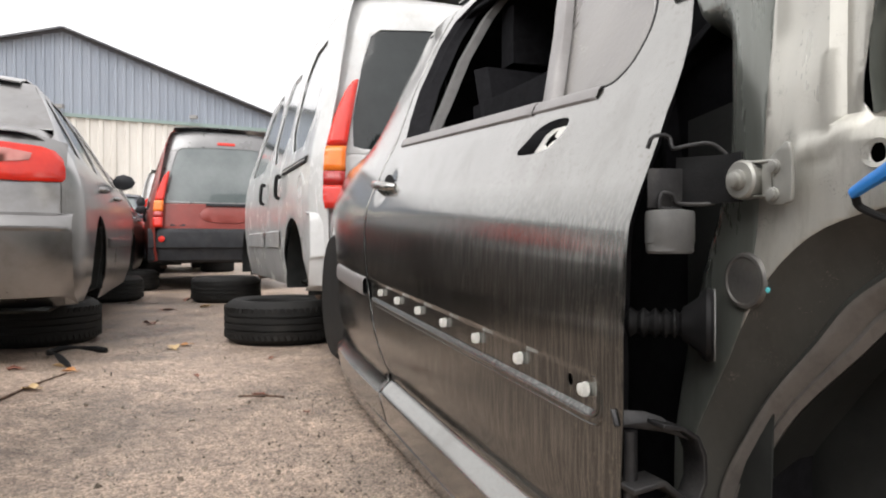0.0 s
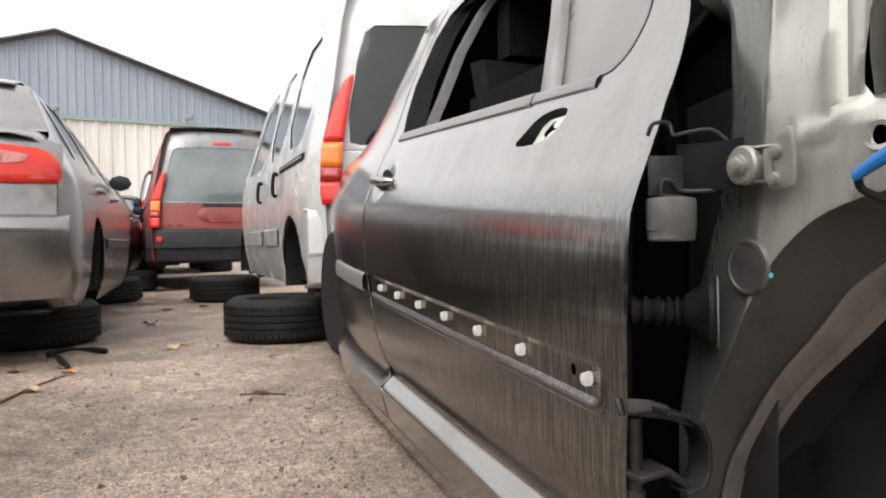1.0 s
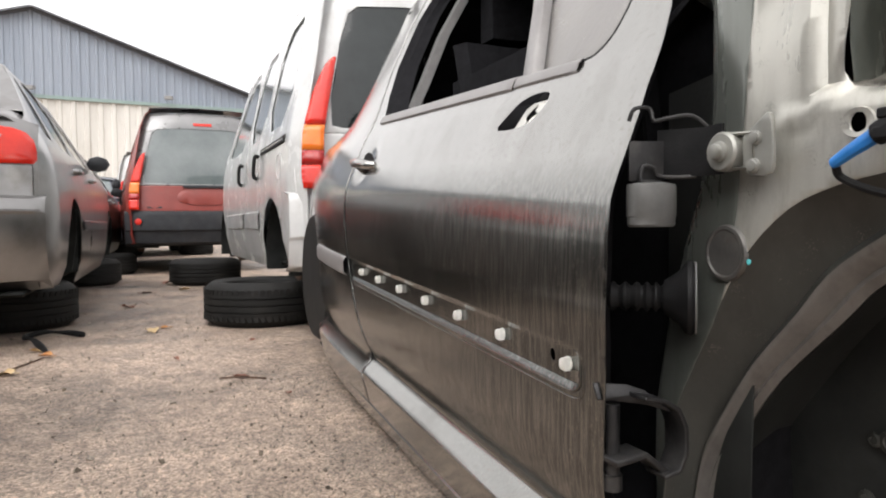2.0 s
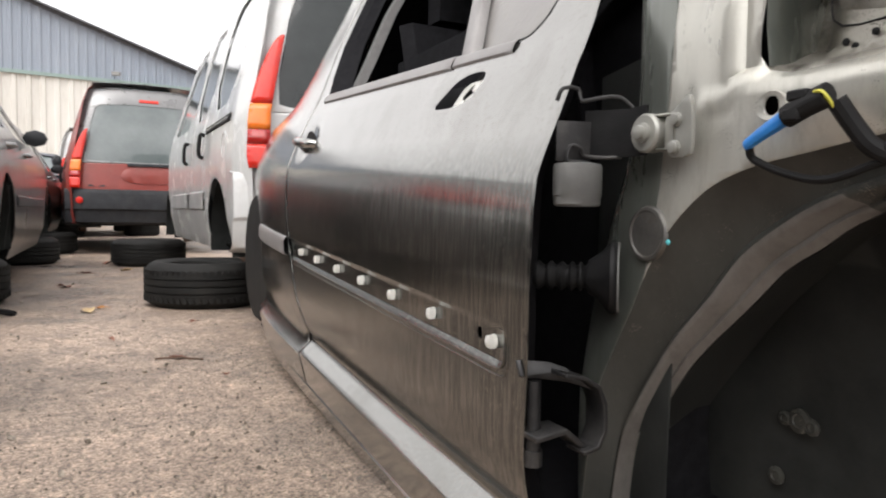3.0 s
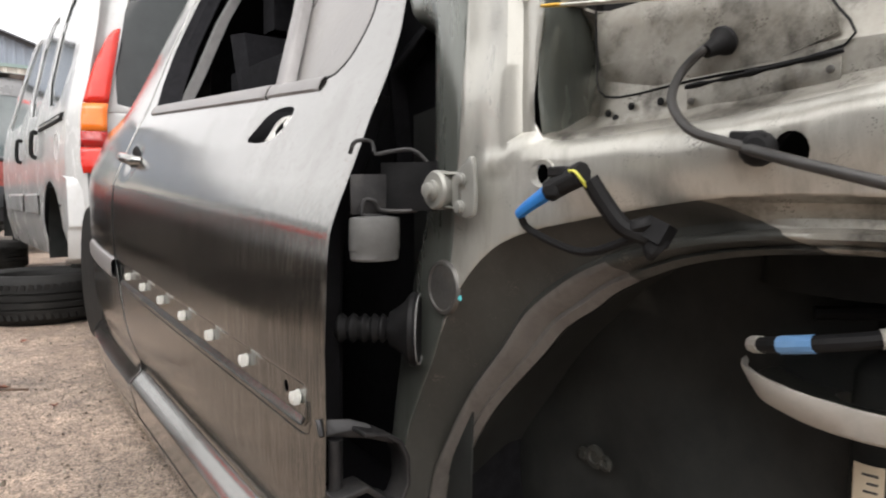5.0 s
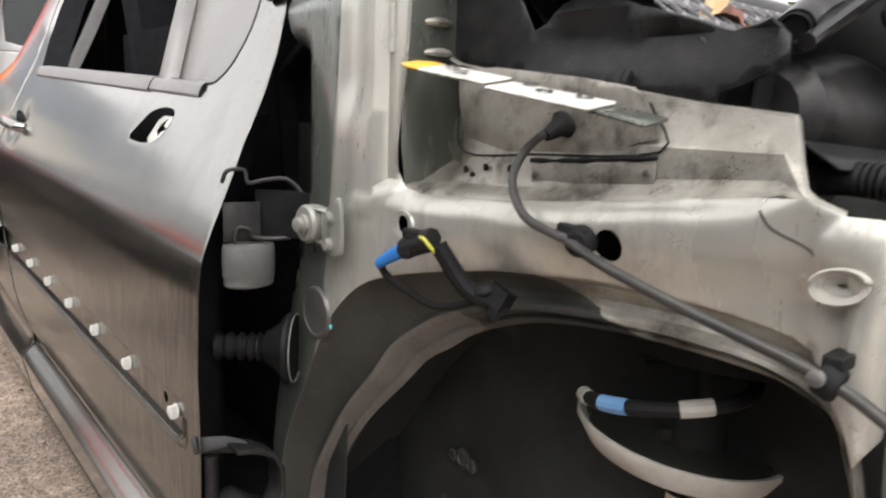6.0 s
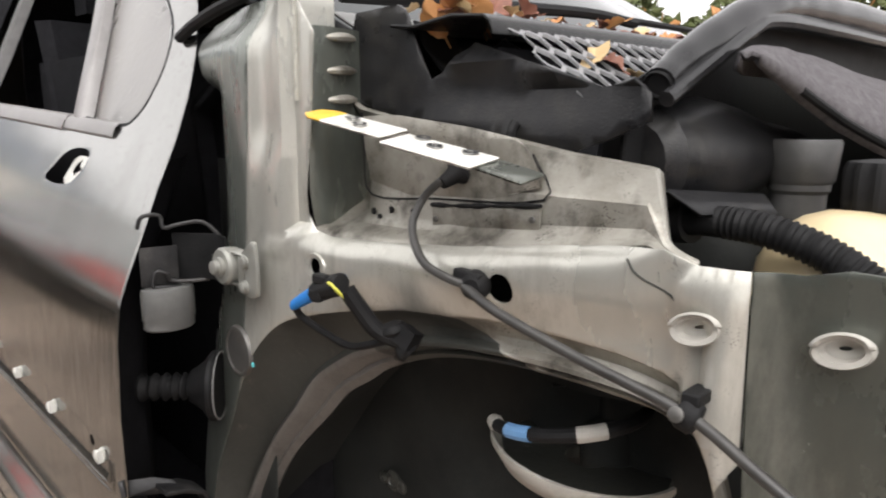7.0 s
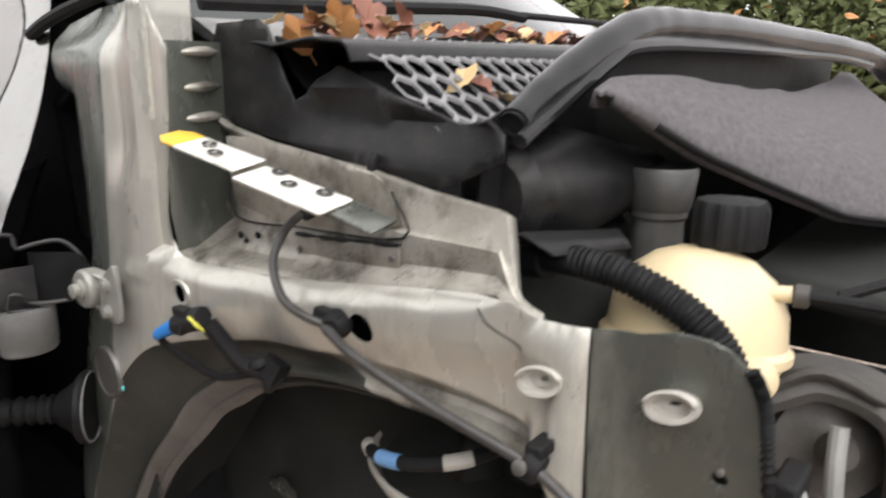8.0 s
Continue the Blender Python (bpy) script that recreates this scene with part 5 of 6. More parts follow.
part("screen_base", loft([[(v, u, z + 0.02 * v) for u, z in ((-0.20, 0.874), (-0.16, 0.882), (-0.11, 0.885), (-0.07, 0.905))] for v in np.linspace(0.15, 1.5, 10)]), PALEP, scuttle, "pale screen base ledge", solid=0.004)
seal = part("bonnet_seal", sweep([(0.172, -0.495, 0.808), (0.22, -0.494, 0.832), (0.30, -0.495, 0.864), (0.39, -0.495, 0.892), (0.46, -0.494, 0.902), (0.56, -0.496, 0.906), (0.73, -0.503, 0.910), (1.04, -0.52, 0.910), (1.28, -0.55, 0.905), (1.5, -0.575, 0.893), (1.58, -0.60, 0.86)], lambda q: 0.0145 + 0.0065 * ease(q, 0.0, 0.35) + 0.0004 * math.sin(q * 90), 16, 6, flat=1.1), SEALING, car, "thick black rubber bonnet seal")
part("seal_bore", lathe([(0.0125, -0.004), (0.013, 0.0), (0.012, 0.002), (0.010, 0.0005), (0.009, -0.01)], axis((0.1715, -0.495, 0.8078), (-0.85, 0.0, -0.45)), 18), RUBBER, seal)
part("seal_lip", sweep([(0.158, -0.51, 0.795), (0.231, -0.51, 0.826), (0.318, -0.51, 0.863), (0.382, -0.51, 0.879), (0.593, -0.511, 0.886), (1.0, -0.525, 0.889), (1.25, -0.555, 0.887), (1.45, -0.58, 0.876)], lambda q: 0.007 + 0.002 * ease(q, 0.0, 0.3), 10, 6), SEALING, seal)
part("seal_wall", loft([[(v, u, z) for u, z in ((-0.475, 0.70), (-0.478, 0.80 + min(0.098, 0.35 * max(0, v - 0.13))))] for v in np.linspace(0.15, 1.6, 10)]), RUBBER, seal, solid=0.006)
# felt blanket over the back of the engine bay
rows = []
for k in range(24):
    v = 0.232 + k * 0.06
    f = -0.562 - 0.21 * ease(v, 0.2, 0.9)
    zf = 0.828 - 0.36 * (v - 0.235) + 0.20 * max(0, v - 0.6)
    zb = lerp(v, [(0.23, 0.832), (0.28, 0.846), (0.341, 0.851), (0.546, 0.842), (0.995, 0.822), (1.2, 0.826), (1.5, 0.858)])
    wob = 0.006 * noise.noise(Vector((v * 9, 0, 3)))
    tip, grow = Vector((0.228, -0.548, 0.832)), 0.25 + 0.75 * ease(v, 0.2, 0.33)
    row = [(v, f + 0.006, zf - 0.014), (v, f - 0.003, zf - 0.008), (v, f - 0.004, zf + wob)] + [(v, f + (-0.522 - f) * s, zf + (zb - zf) * (s ** 0.62) + 0.008 * noise.noise(Vector((v * 7, s * 4, 1)))) for s in (0.12, 0.25, 0.4, 0.55, 0.7, 0.85, 1.0)] + [(v, -0.515, zb - 0.03)]
    rows.append([Vector((q[0], tip.y + (q[1] - tip.y) * grow, tip.z + (q[2] - tip.z) * grow)) for q in row])
felt = part("felt_blanket", loft(rows), FELT, car, "grey sound-deadening felt blanket", solid=0.006, angle=60)
part("felt_edge", sweep([r[1] for r in rows[1:]], 0.0045, 8, 2), RUBBER, felt, "black felt edging")
# coolant tank, hose and ducts
tm = Matrix.Translation((0.275, -0.628, 0.622))
tank = part("coolant_tank", lathe([(0.012, -0.092), (0.045, -0.085), (0.066, -0.055), (0.077, -0.014), (0.0835, -0.010), (0.0835, -0.002), (0.078, 0.002), (0.075, 0.030), (0.062, 0.056), (0.042, 0.072), (0.022, 0.079)], tm @ Matrix.Rotation(radians(8), 4, "Y"), 36), CREAM, car, "cream plastic coolant tank")
part("tank_boss", lathe([(0.016, -0.01), (0.018, 0.0), (0.016, 0.01), (0.008, 0.014)], axis((0.23, -0.693, 0.612), (-0.8, -0.9, 0.1)), 16), CREAM, tank)
part("tank_nipple", sweep([(0.27, -0.675, 0.672), (0.274, -0.705, 0.675)], 0.007, 12, 0), CREAM, tank)
part("hose_clamp", lathe([(0.0075, -0.006), (0.0098, -0.005), (0.0098, 0.005), (0.0075, 0.006)], axis((0.2743, -0.712, 0.675), (0.1, -1, 0)), 16), CASTIRON, tank, "dull metal hose clamp")
part("tank_pipe", sweep([(0.2743, -0.708, 0.675), (0.28, -0.76, 0.675), (0.29, -0.85, 0.672)], 0.005, 8, 3), RUBBER, tank)
bm = loft([[Vector((0.30 + (r + (0.0025 if k % 4 < 2 and 0.001 < r - 0.02 else 0.0)) * math.cos(2 * math.pi * k / 48), -0.642 + (r + (0.0025 if k % 4 < 2 and 0.001 < r - 0.02 else 0.0)) * math.sin(2 * math.pi * k / 48), 0.715 + h)) for k in range(48)] for r, h in ((0.029, -0.012), (0.030, -0.008), (0.030, 0.022), (0.027, 0.028), (0.012, 0.030), (0.001, 0.030))], True)
part("tank_cap", bm, RUBBER, tank, "ribbed black screw cap")
part("filler_neck", lathe([(0.026, -0.10), (0.026, 0.0), (0.029, 0.004), (0.029, 0.01), (0.032, 0.014), (0.036, 0.05), (0.034, 0.054), (0.02, 0.05)], Matrix.Translation((0.36, -0.555, 0.706)), 28), GREYP, car, "grey washer filler neck")
hose = part("corrugated_hose", sweep([(0.20, -0.500, 0.690), (0.195, -0.54, 0.693), (0.193, -0.585, 0.690), (0.192, -0.63, 0.677), (0.19, -0.668, 0.655), (0.19, -0.688, 0.62), (0.195, -0.692, 0.55)], lambda s: 0.0138 + 0.0011 * math.sin(s * 300) * ease(s, 0.18, 0.22), 14, 26), RUBBER, car, "black corrugated hose")
part("hose_collar", sweep([(0.205, -0.49, 0.69), (0.20, -0.52, 0.692)], 0.022, 14, 0), RUBBER, hose)
part("air_duct", loft([[Vector((0.20 + d * 0.13, -0.47 - 0.05 * math.cos(a) - 0.02 * d, 0.742 + 0.045 * math.sin(a) * (1 + 0.3 * math.sin(d * 3)))) for a in np.linspace(0, 6.283, 17)[:-1]] for d in (0, 0.15, 0.2, 0.4, 0.6, 0.65, 0.9, 1.2, 1.6)], True, lathe([(0.004, 0.0), (0.035, 0.003), (0.05, 0.016), (0.052, 0.03)], axis((0.178, -0.468, 0.742), (1, -0.1, 0)), 16)), PLASTIC, car, "black moulded air duct")
part("duct_bracket", loft([[(0.15, -0.49, 0.705), (0.26, -0.53, 0.70)], [(0.15, -0.52, 0.72), (0.25, -0.56, 0.712)], [(0.17, -0.54, 0.70), (0.26, -0.57, 0.695)]]), PLASTIC, car, solid=0.004)
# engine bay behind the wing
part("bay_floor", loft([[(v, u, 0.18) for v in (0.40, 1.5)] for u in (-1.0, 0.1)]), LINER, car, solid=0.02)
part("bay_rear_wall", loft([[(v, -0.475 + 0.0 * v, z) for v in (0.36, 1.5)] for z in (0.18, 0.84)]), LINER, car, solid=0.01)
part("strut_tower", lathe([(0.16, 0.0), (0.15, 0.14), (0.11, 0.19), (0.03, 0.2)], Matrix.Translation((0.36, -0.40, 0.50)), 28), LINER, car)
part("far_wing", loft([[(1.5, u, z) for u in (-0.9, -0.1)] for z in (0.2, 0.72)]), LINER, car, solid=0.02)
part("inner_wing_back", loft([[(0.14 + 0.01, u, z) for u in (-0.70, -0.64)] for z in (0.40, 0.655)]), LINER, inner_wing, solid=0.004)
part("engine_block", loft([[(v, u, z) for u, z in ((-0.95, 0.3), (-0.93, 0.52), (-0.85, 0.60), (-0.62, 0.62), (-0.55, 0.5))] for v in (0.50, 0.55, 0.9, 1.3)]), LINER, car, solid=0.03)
mount = part("engine_mount", sweep([(0.30, -0.685, 0.575), (0.32, -0.725, 0.592), (0.33, -0.775, 0.58), (0.33, -0.80, 0.545), (0.33, -0.805, 0.45)], 0.024, 10, 5, flat=0.55), CASTIRON, car, "dark cast engine mount bracket")
part("mount_rib", sweep([(0.285, -0.69, 0.583), (0.30, -0.73, 0.605), (0.31, -0.78, 0.588)], 0.006, 8, 5), CASTIRON, mount)
part("pulley", lathe([(0.045, 0), (0.05, 0.006), (0.05, 0.02), (0.03, 0.022), (0.018, 0.03), (0.016, 0.04)], axis((0.34, -0.735, 0.525), (-1, -0.5, 0.2)), 28), CASTIRON, car, "dull metal pulley")
part("bracket_block", box(bmesh.new(), (0.20, -0.735, 0.535), (0.05, 0.02, 0.05)), RUBBER, car, bevel=0.004)
for p in (((0.20, -0.735, 0.548), (0.17, -0.76, 0.525), (0.14, -0.79, 0.495)), ((0.30, -0.75, 0.56), (0.29, -0.752, 0.53), (0.285, -0.755, 0.50))):
    part("bolt_shank", sweep(p, 0.008, 10, 2), PALEP, mount, "pale metal bolt")
part("pipe_loom", sweep([(0.42, -0.72, 0.64), (0.45, -0.78, 0.66), (0.5, -0.85, 0.63), (0.5, -0.95, 0.58)], 0.006, 8, 4), RUBBER, car, "thin black hose")
part("front_wing_edge", sweep([wing(-0.716, 0.664), wing(-0.722, 0.652), wing(-0.727, 0.632), wing(-0.731, 0.58), wing(-0.738, 0.45)], lambda q: 0.0042 + 0.0012 * math.sin(q * 240), 8, 40), RUBBER, inner_wing, "black edging strip")
part("edge_screw", lathe([(0.0035, 0), (0.0035, 0.002), (0.002, 0.003)], axis(wing(-0.70, 0.578), (-1, 0, 0.3)), 10), STEEL, inner_wing)
# screen pillar trim and wipers
part("screen_seal", sweep([(0.135, 0.13, 0.955), (0.13, 0.065, 0.931), (0.13, -0.007, 0.901), (0.137, -0.06, 0.872), (0.143, -0.075, 0.862)], 0.007, 8, 4), RUBBER, car, "black windscreen edge seal")
part("pillar_seal", sweep([(0.082, 0.20, 0.894), (0.08, 0.147, 0.908), (0.08, 0.082, 0.921), (0.085, 0.02, 0.932), (0.09, -0.02, 0.945)], 0.008, 8, 4), RUBBER, car, "black pillar edge seal")
part("screen_trim", sweep([(0.128, 0.10, 0.96), (0.13, 0.03, 0.935), (0.15, -0.02, 0.915), (0.185, -0.035, 0.895), (0.20, -0.05, 0.882)], 0.010, 8, 4, flat=0.6), RUBBER, car, "black screen edge rubber")
wiper = part("wiper", sweep([(0.14, -0.10, 0.924), (0.3, -0.125, 0.930), (0.6, -0.135, 0.948), (0.75, -0.14, 0.945)], 0.009, 8, 4), RUBBER, car, "black wiper arm")
part("wiper_blade", sweep([(0.5, -0.125, 0.945), (0.8, -0.14, 0.950), (1.1, -0.13, 0.956), (1.2, -0.12, 0.958)], 0.006, 8, 4), RUBBER, wiper)

# ---- fallen leaves ----
rng = random.Random(7)


def leaf(m, mt, size, label, parent=None):
    """A curled dry leaf with lobes."""
    bm = bmesh.new()
    c = [(0, -0.5), (0.17, -0.42), (0.27, -0.28), (0.33, -0.1), (0.30, 0.02), (0.34, 0.12), (0.27, 0.26), (0.2, 0.3), (0.16, 0.42), (0.0, 0.55), (-0.13, 0.44), (-0.2, 0.3), (-0.29, 0.22), (-0.33, 0.1), (-0.28, 0.0), (-0.33, -0.12), (-0.26, -0.3), (-0.15, -0.43)]
    curl = rng.uniform(0.8, 2.6)
    mid = [bm.verts.new((0, y * size, 0.02 * size)) for y in (-0.45, -0.1, 0.2, 0.5)]
    vs = [bm.verts.new((x * size, y * size, (curl * x * x + 0.5 * y * y * rng.uniform(0, 1) + rng.uniform(-0.07, 0.07)) * size)) for x, y in c]
    cen = bm.verts.new((0, 0, 0))
    for i in range(len(vs)):
        bm.faces.new((vs[i], vs[(i + 1) % len(vs)], cen))
    for q in mid:
        bm.verts.remove(q)
    box(bm, (0, -0.62 * size, 0), (0.03 * size, 0.3 * size, 0.03 * size))
    ob = finish(bm, "leaf", mt, solid=0.0006)
    ob.matrix_world = m
    return tagged(ob, label, "leaf", "fallen leaves")


LOOK = ("dry orange fallen leaf curled at the edges", "dark brown fallen leaf, wet and curled", "pale tan fallen leaf, dry and curled")
carm = car.matrix_world.copy()
for v, u, z, k, s, rx, ry in ((0.20, -0.262, 0.90, 0, 0.05, 60, 20), (0.215, -0.255, 0.885, 2, 0.035, 40, 0), (0.165, -0.235, 0.885, 0, 0.045, 70, 30), (0.26, -0.375, 0.842, 2, 0.042, 50, 20), (0.275, -0.385, 0.836, 1, 0.03, 30, -20), (0.30, -0.40, 0.824, 2, 0.026, 20, 10), (0.30, -0.2, 0.91, 1, 0.07, 55, 0), (0.36, -0.2, 0.915, 1, 0.06, 60, 20)):
    leaf(carm @ pose(v, u, z, rx, ry, rng.uniform(0, 360)), LEAF[k], s, LOOK[k])
for i in range(130):
    v = rng.uniform(0.17, 1.4)
    u = rng.uniform(-0.25, -0.14)
    k = rng.choice((0, 1, 1, 1, 1, 2))
    leaf(carm @ pose(v, u, 0.886 + 0.02 * v + rng.uniform(0.0, 0.014) + 0.1 * max(0, u + 0.19), rng.uniform(-30, 30), rng.uniform(-30, 30), rng.uniform(0, 360)), LEAF[k], rng.uniform(0.022, 0.04), LOOK[k])
for x, y, k, s in ((-1.27, 3.21, 2, 0.09), (-1.24, 3.3, 0, 0.06), (-1.05, 3.75, 2, 0.1), (-1.41, 2.25, 2, 0.07), (-1.44, 2.56, 0, 0.06), (-1.55, 2.68, 2, 0.05), (-0.57, 2.22, 1, 0.06), (-1.85, 4.3, 1, 0.1), (-2.1, 5.2, 1, 0.1), (-1.5, 4.9, 1, 0.09), (-1.15, 5.3, 2, 0.1), (-1.7, 2.62, 1, 0.06), (-0.36, 2.0, 1, 0.03), (-1.4, 5.6, 1, 0.12), (-2.3, 6.2, 1, 0.12), (-1.9, 5.5, 2, 0.1), (-0.9, 2.5, 1, 0.03), (-0.7, 2.9, 1, 0.03)):
    leaf(pose(x, y, ground_z(x, y) + 0.006, rng.uniform(-15, 15), rng.uniform(-15, 15), rng.uniform(0, 360)), LEAF[k], s, LOOK[k])
twig = finish(sweep([(x, y, ground_z(x, y) + 0.006) for x, y in ((-1.43, 1.9), (-1.42, 2.1), (-1.435, 2.3), (-1.43, 2.52))], lambda s: 0.006 - 0.003 * s, 8, 4), "twig", RUST)
tagged(twig, "thin dark bent twig lying on the ground", "twig")
twig2 = finish(sweep([(x, y, ground_z(x, y) + 0.008 + h) for x, y, h in ((-1.47, 2.63, 0.0), (-1.56, 2.74, 0.01), (-1.66, 2.86, 0.02), (-1.76, 2.98, 0.01), (-1.72, 3.07, 0.02), (-1.62, 3.09, 0.012), (-1.54, 3.08, 0.004))], lambda s: 0.006 + 0.009 * abs(math.sin(s * 8.5)), 8, 5), "loose_cable", RUBBER)
tagged(twig2, "short black cable scrap lying on the ground", "cable")
scrap = finish(sweep([(-0.62, 2.13, 0.0), (-0.54, 2.12, 0.005), (-0.46, 2.12, 0.0)], 0.004, 6, 2), "twig", RUST)
tagged(scrap, "short dark twig lying on the ground", "twig")


# ---- other vehicles: x to the right, y ahead, z up, tail at y = 0 ----
def arch(y, z, r, n=14):
    return [(y + r * math.cos(a), z + r * math.sin(a)) for a in np.linspace(0, math.pi, n)]


def van(m, paint, lower, upper, label, pane=TINT, mirrors=True):
    root = thing("panel_van", m, label, "van")
    W = 1.64
    INSET = [(0.25, 0.05), (0.45, 0.01), (0.75, 0.0), (0.95, 0.012), (1.10, 0.045), (1.35, 0.105), (1.6, 0.165), (1.76, 0.23), (1.80, 0.30)]

    def side(y, z, off=0.0, mirror=False):
        x = lerp(z, INSET) + 0.05 * ease(-y, -0.16, 0.0) + 0.10 * ease(y, 3.0, 3.9) - off
        return Vector((W - x if mirror else x, y, z))
    tailp = [(0.02, 0.32), (0.0, 0.45), (0.0, 0.68), (0.04, 0.95), (0.07, 1.3), (0.11, 1.6), (0.16, 1.74), (0.22, 1.79)]
    outline = tailp + [(1.2, 1.80), (2.05, 1.78), (2.35, 1.70), (3.0, 1.12), (3.55, 0.98), (3.85, 0.80), (3.92, 0.5), (3.9, 0.28)] + [(3.62, 0.26)] + arch(3.28, 0.33, 0.34) + [(2.9, 0.28)] + [(1.04, 0.28)] + arch(0.70, 0.33, 0.34) + [(0.33, 0.30)]
    wins = [rounded([(0.32, 1.04), (0.97, 1.04), (0.97, 1.62), (0.40, 1.64)], 1), rounded([(1.10, 1.05), (1.68, 1.05), (1.68, 1.60), (1.10, 1.60)], 1), rounded([(1.80, 1.05), (2.72, 1.05), (2.80, 1.10), (2.26, 1.60), (1.80, 1.60)], 1)]
    for mir in (False, True):
        body = part("side_panel", sheet(outline, wins, 0.075, lambda a, b: side(a, b, 0, mir)), paint, root, solid=0.006, angle=40)
        for w in wins:
            part("side_window", sheet(w, [], 0.1, lambda a, b: side(a, b, -0.008, mir)), PALEGLASS, body, solid=0.004)
        if not mir:
            part("slide_rail", loft([[side(y, z, o) for z, o in ((0.93, 0.001), (0.935, 0.012), (0.965, 0.012), (0.97, 0.001))] for y in np.linspace(0.28, 1.02, 8)]), RUBBER, body, "black sliding door rail")
            part("rail_groove", loft([[side(y, z, 0.015) for z in (0.945, 0.953)] for y in np.linspace(0.29, 1.0, 8)]), CHROME, body)
            part("fuel_flap", lathe([(0.075, 0), (0.075, 0.004), (0.06, 0.007), (0.055, 0.003), (0.0, 0.003)][:4], axis(side(0.42, 0.82, 0.0), (-1, 0, 0)), 24), paint, body, "round fuel flap")
            for y in (1.04, 1.74):
                part("door_joint", loft([[side(y + d, z, 0.002) for d in (0.0, 0.014)] for z in (0.34, 0.6, 0.9, 1.2, 1.5, 1.66)]), RUBBER, body)
                hd = part("side_handle", sweep([side(y + 0.06, 0.93, 0.005), side(y + 0.06, 0.93, 0.03), side(y + 0.07, 0.82, 0.03), side(y + 0.07, 0.80, 0.005)], 0.012, 8, 3), RUBBER, body, "black door handle")
            part("side_moulding", loft([[side(y, z, o) for z, o in ((0.50, 0.001), (0.505, 0.014), (0.60, 0.014), (0.61, 0.001))] for y in np.linspace(1.09, 1.70, 6)]), paint, body, "body-colour side moulding")
            part("side_moulding", loft([[side(y, z, o) for z, o in ((0.50, 0.001), (0.505, 0.014), (0.60, 0.014), (0.61, 0.001))] for y in np.linspace(1.79, 2.75, 6)]), paint, body, "body-colour side moulding")
            if mirrors:
                part("wing_mirror", lathe([(0.03, -0.02), (0.07, 0.0), (0.078, 0.03), (0.06, 0.08), (0.02, 0.10)], axis(side(2.62, 1.10, 0.09), (0, 1, 0)) @ Matrix.Diagonal((0.8, 1.15, 1, 1)), 8), BUMPER, body, "black wing mirror")
        for yc in (0.70, 3.28):
            x = W - 0.17 if mir else 0.17
            sg = 1 if mir else -1
            hub = part("brake_drum", lathe([(0.13, -0.04), (0.135, 0.02), (0.115, 0.035), (0.06, 0.04), (0.055, 0.07), (0.03, 0.075)], axis((x, yc, 0.345), (sg, 0, 0)), 24), RUST, root, "rusty brake drum with no wheel")
            part("arch_liner", loft([[(W - d if mir else d, yc + 0.34 * math.cos(a), 0.33 + 0.34 * math.sin(a)) for d in (0.03, 0.35)] for a in np.linspace(-0.2, 3.34, 16)]), LINER, root, solid=0.004)
            part("arch_back", sheet(arch(yc, 0.33, 0.34) + [(yc - 0.34, 0.28), (yc + 0.34, 0.28)], [], 0.2, lambda a, b: Vector((W - 0.34 if mir else 0.34, a, b))), LINER, root)

    def tail(x, z, off=0.0):
        y = lerp(z, [(b, a) for a, b in tailp]) + 0.09 * (abs(x - W / 2) / (W / 2)) ** 4 - off
        ins = lerp(z, INSET)
        xx = W / 2 + (x - W / 2) * (W / 2 - ins - 0.014) / (W / 2)
        return Vector((xx, y, z))
    hole = rounded([(0.14, 1.0), (0.24, 0.975), (W - 0.24, 0.975), (W - 0.14, 1.0), (W - 0.14, 1.53), (W - 0.24, 1.60), (0.24, 1.60), (0.14, 1.53)], 1)
    back = part("tailgate", sheet([(0.0, 0.66), (W, 0.66), (W, 0.955), (0.0, 0.955)], [], 0.07, tail), paint, root, solid=0.006, angle=40)
    part("window_surround", sheet([(0.0, 0.958), (W, 0.958), (W, 1.76), (1.4, 1.79), (0.24, 1.79), (0, 1.76)], [hole], 0.07, tail), upper, back, solid=0.006, angle=40)
    part("rear_window", sheet([(W / 2 + (a - W / 2) * 1.012, b + (b - 1.27) * 0.02) for a, b in hole], [], 0.12, lambda a, b: tail(a, b, -0.006)), pane, back, "grey-green rear window", solid=0.004)
    part("rear_shelf", loft([[tail(a, 1.02, -0.25), tail(a, 1.02, -0.12)] for a in (0.3, W - 0.3)]), PALEP, back, solid=0.03)
    part("high_brake_lamp", loft([[tail(a, z, 0.008) for a in (W / 2 - 0.13, W / 2 + 0.13)] for z in (1.635, 1.665)]), LENSRED, back, "red high brake lamp", solid=0.01)
    part("plate_recess", sheet(rounded([(0.5, 0.74), (W - 0.5, 0.74), (W - 0.54, 0.93), (0.54, 0.93)], 2), [], 0.1, lambda a, b: tail(a, b, 0.006)), paint, back, solid=0.012)
    part("grab_handle", loft([[tail(a, z, o) for z, o in ((0.93, 0.008), (0.935, 0.03), (0.955, 0.03), (0.965, 0.008))] for a in np.linspace(0.58, W - 0.58, 4)]), BUMPER, back, "dark tailgate grab handle")
    for mir in (False, True):
        def lampface(a, z, off=0.068):
            p = tail(0.128 - a * 0.8, z, off) - Vector((0.006, 0, 0))
            return Vector((W - p.x, p.y, p.z)) if mir else p
        lamp = part("tail_lamp", sheet([(0.004, 0.988), (0.124, 0.988), (0.118, 1.06), (0.106, 1.14), (0.088, 1.21), (0.066, 1.265), (0.04, 1.298), (0.02, 1.308), (0.004, 1.308)], [], 0.03, lampface), LENSRED, root, "tall red tail lamp", solid=0.02, angle=50)
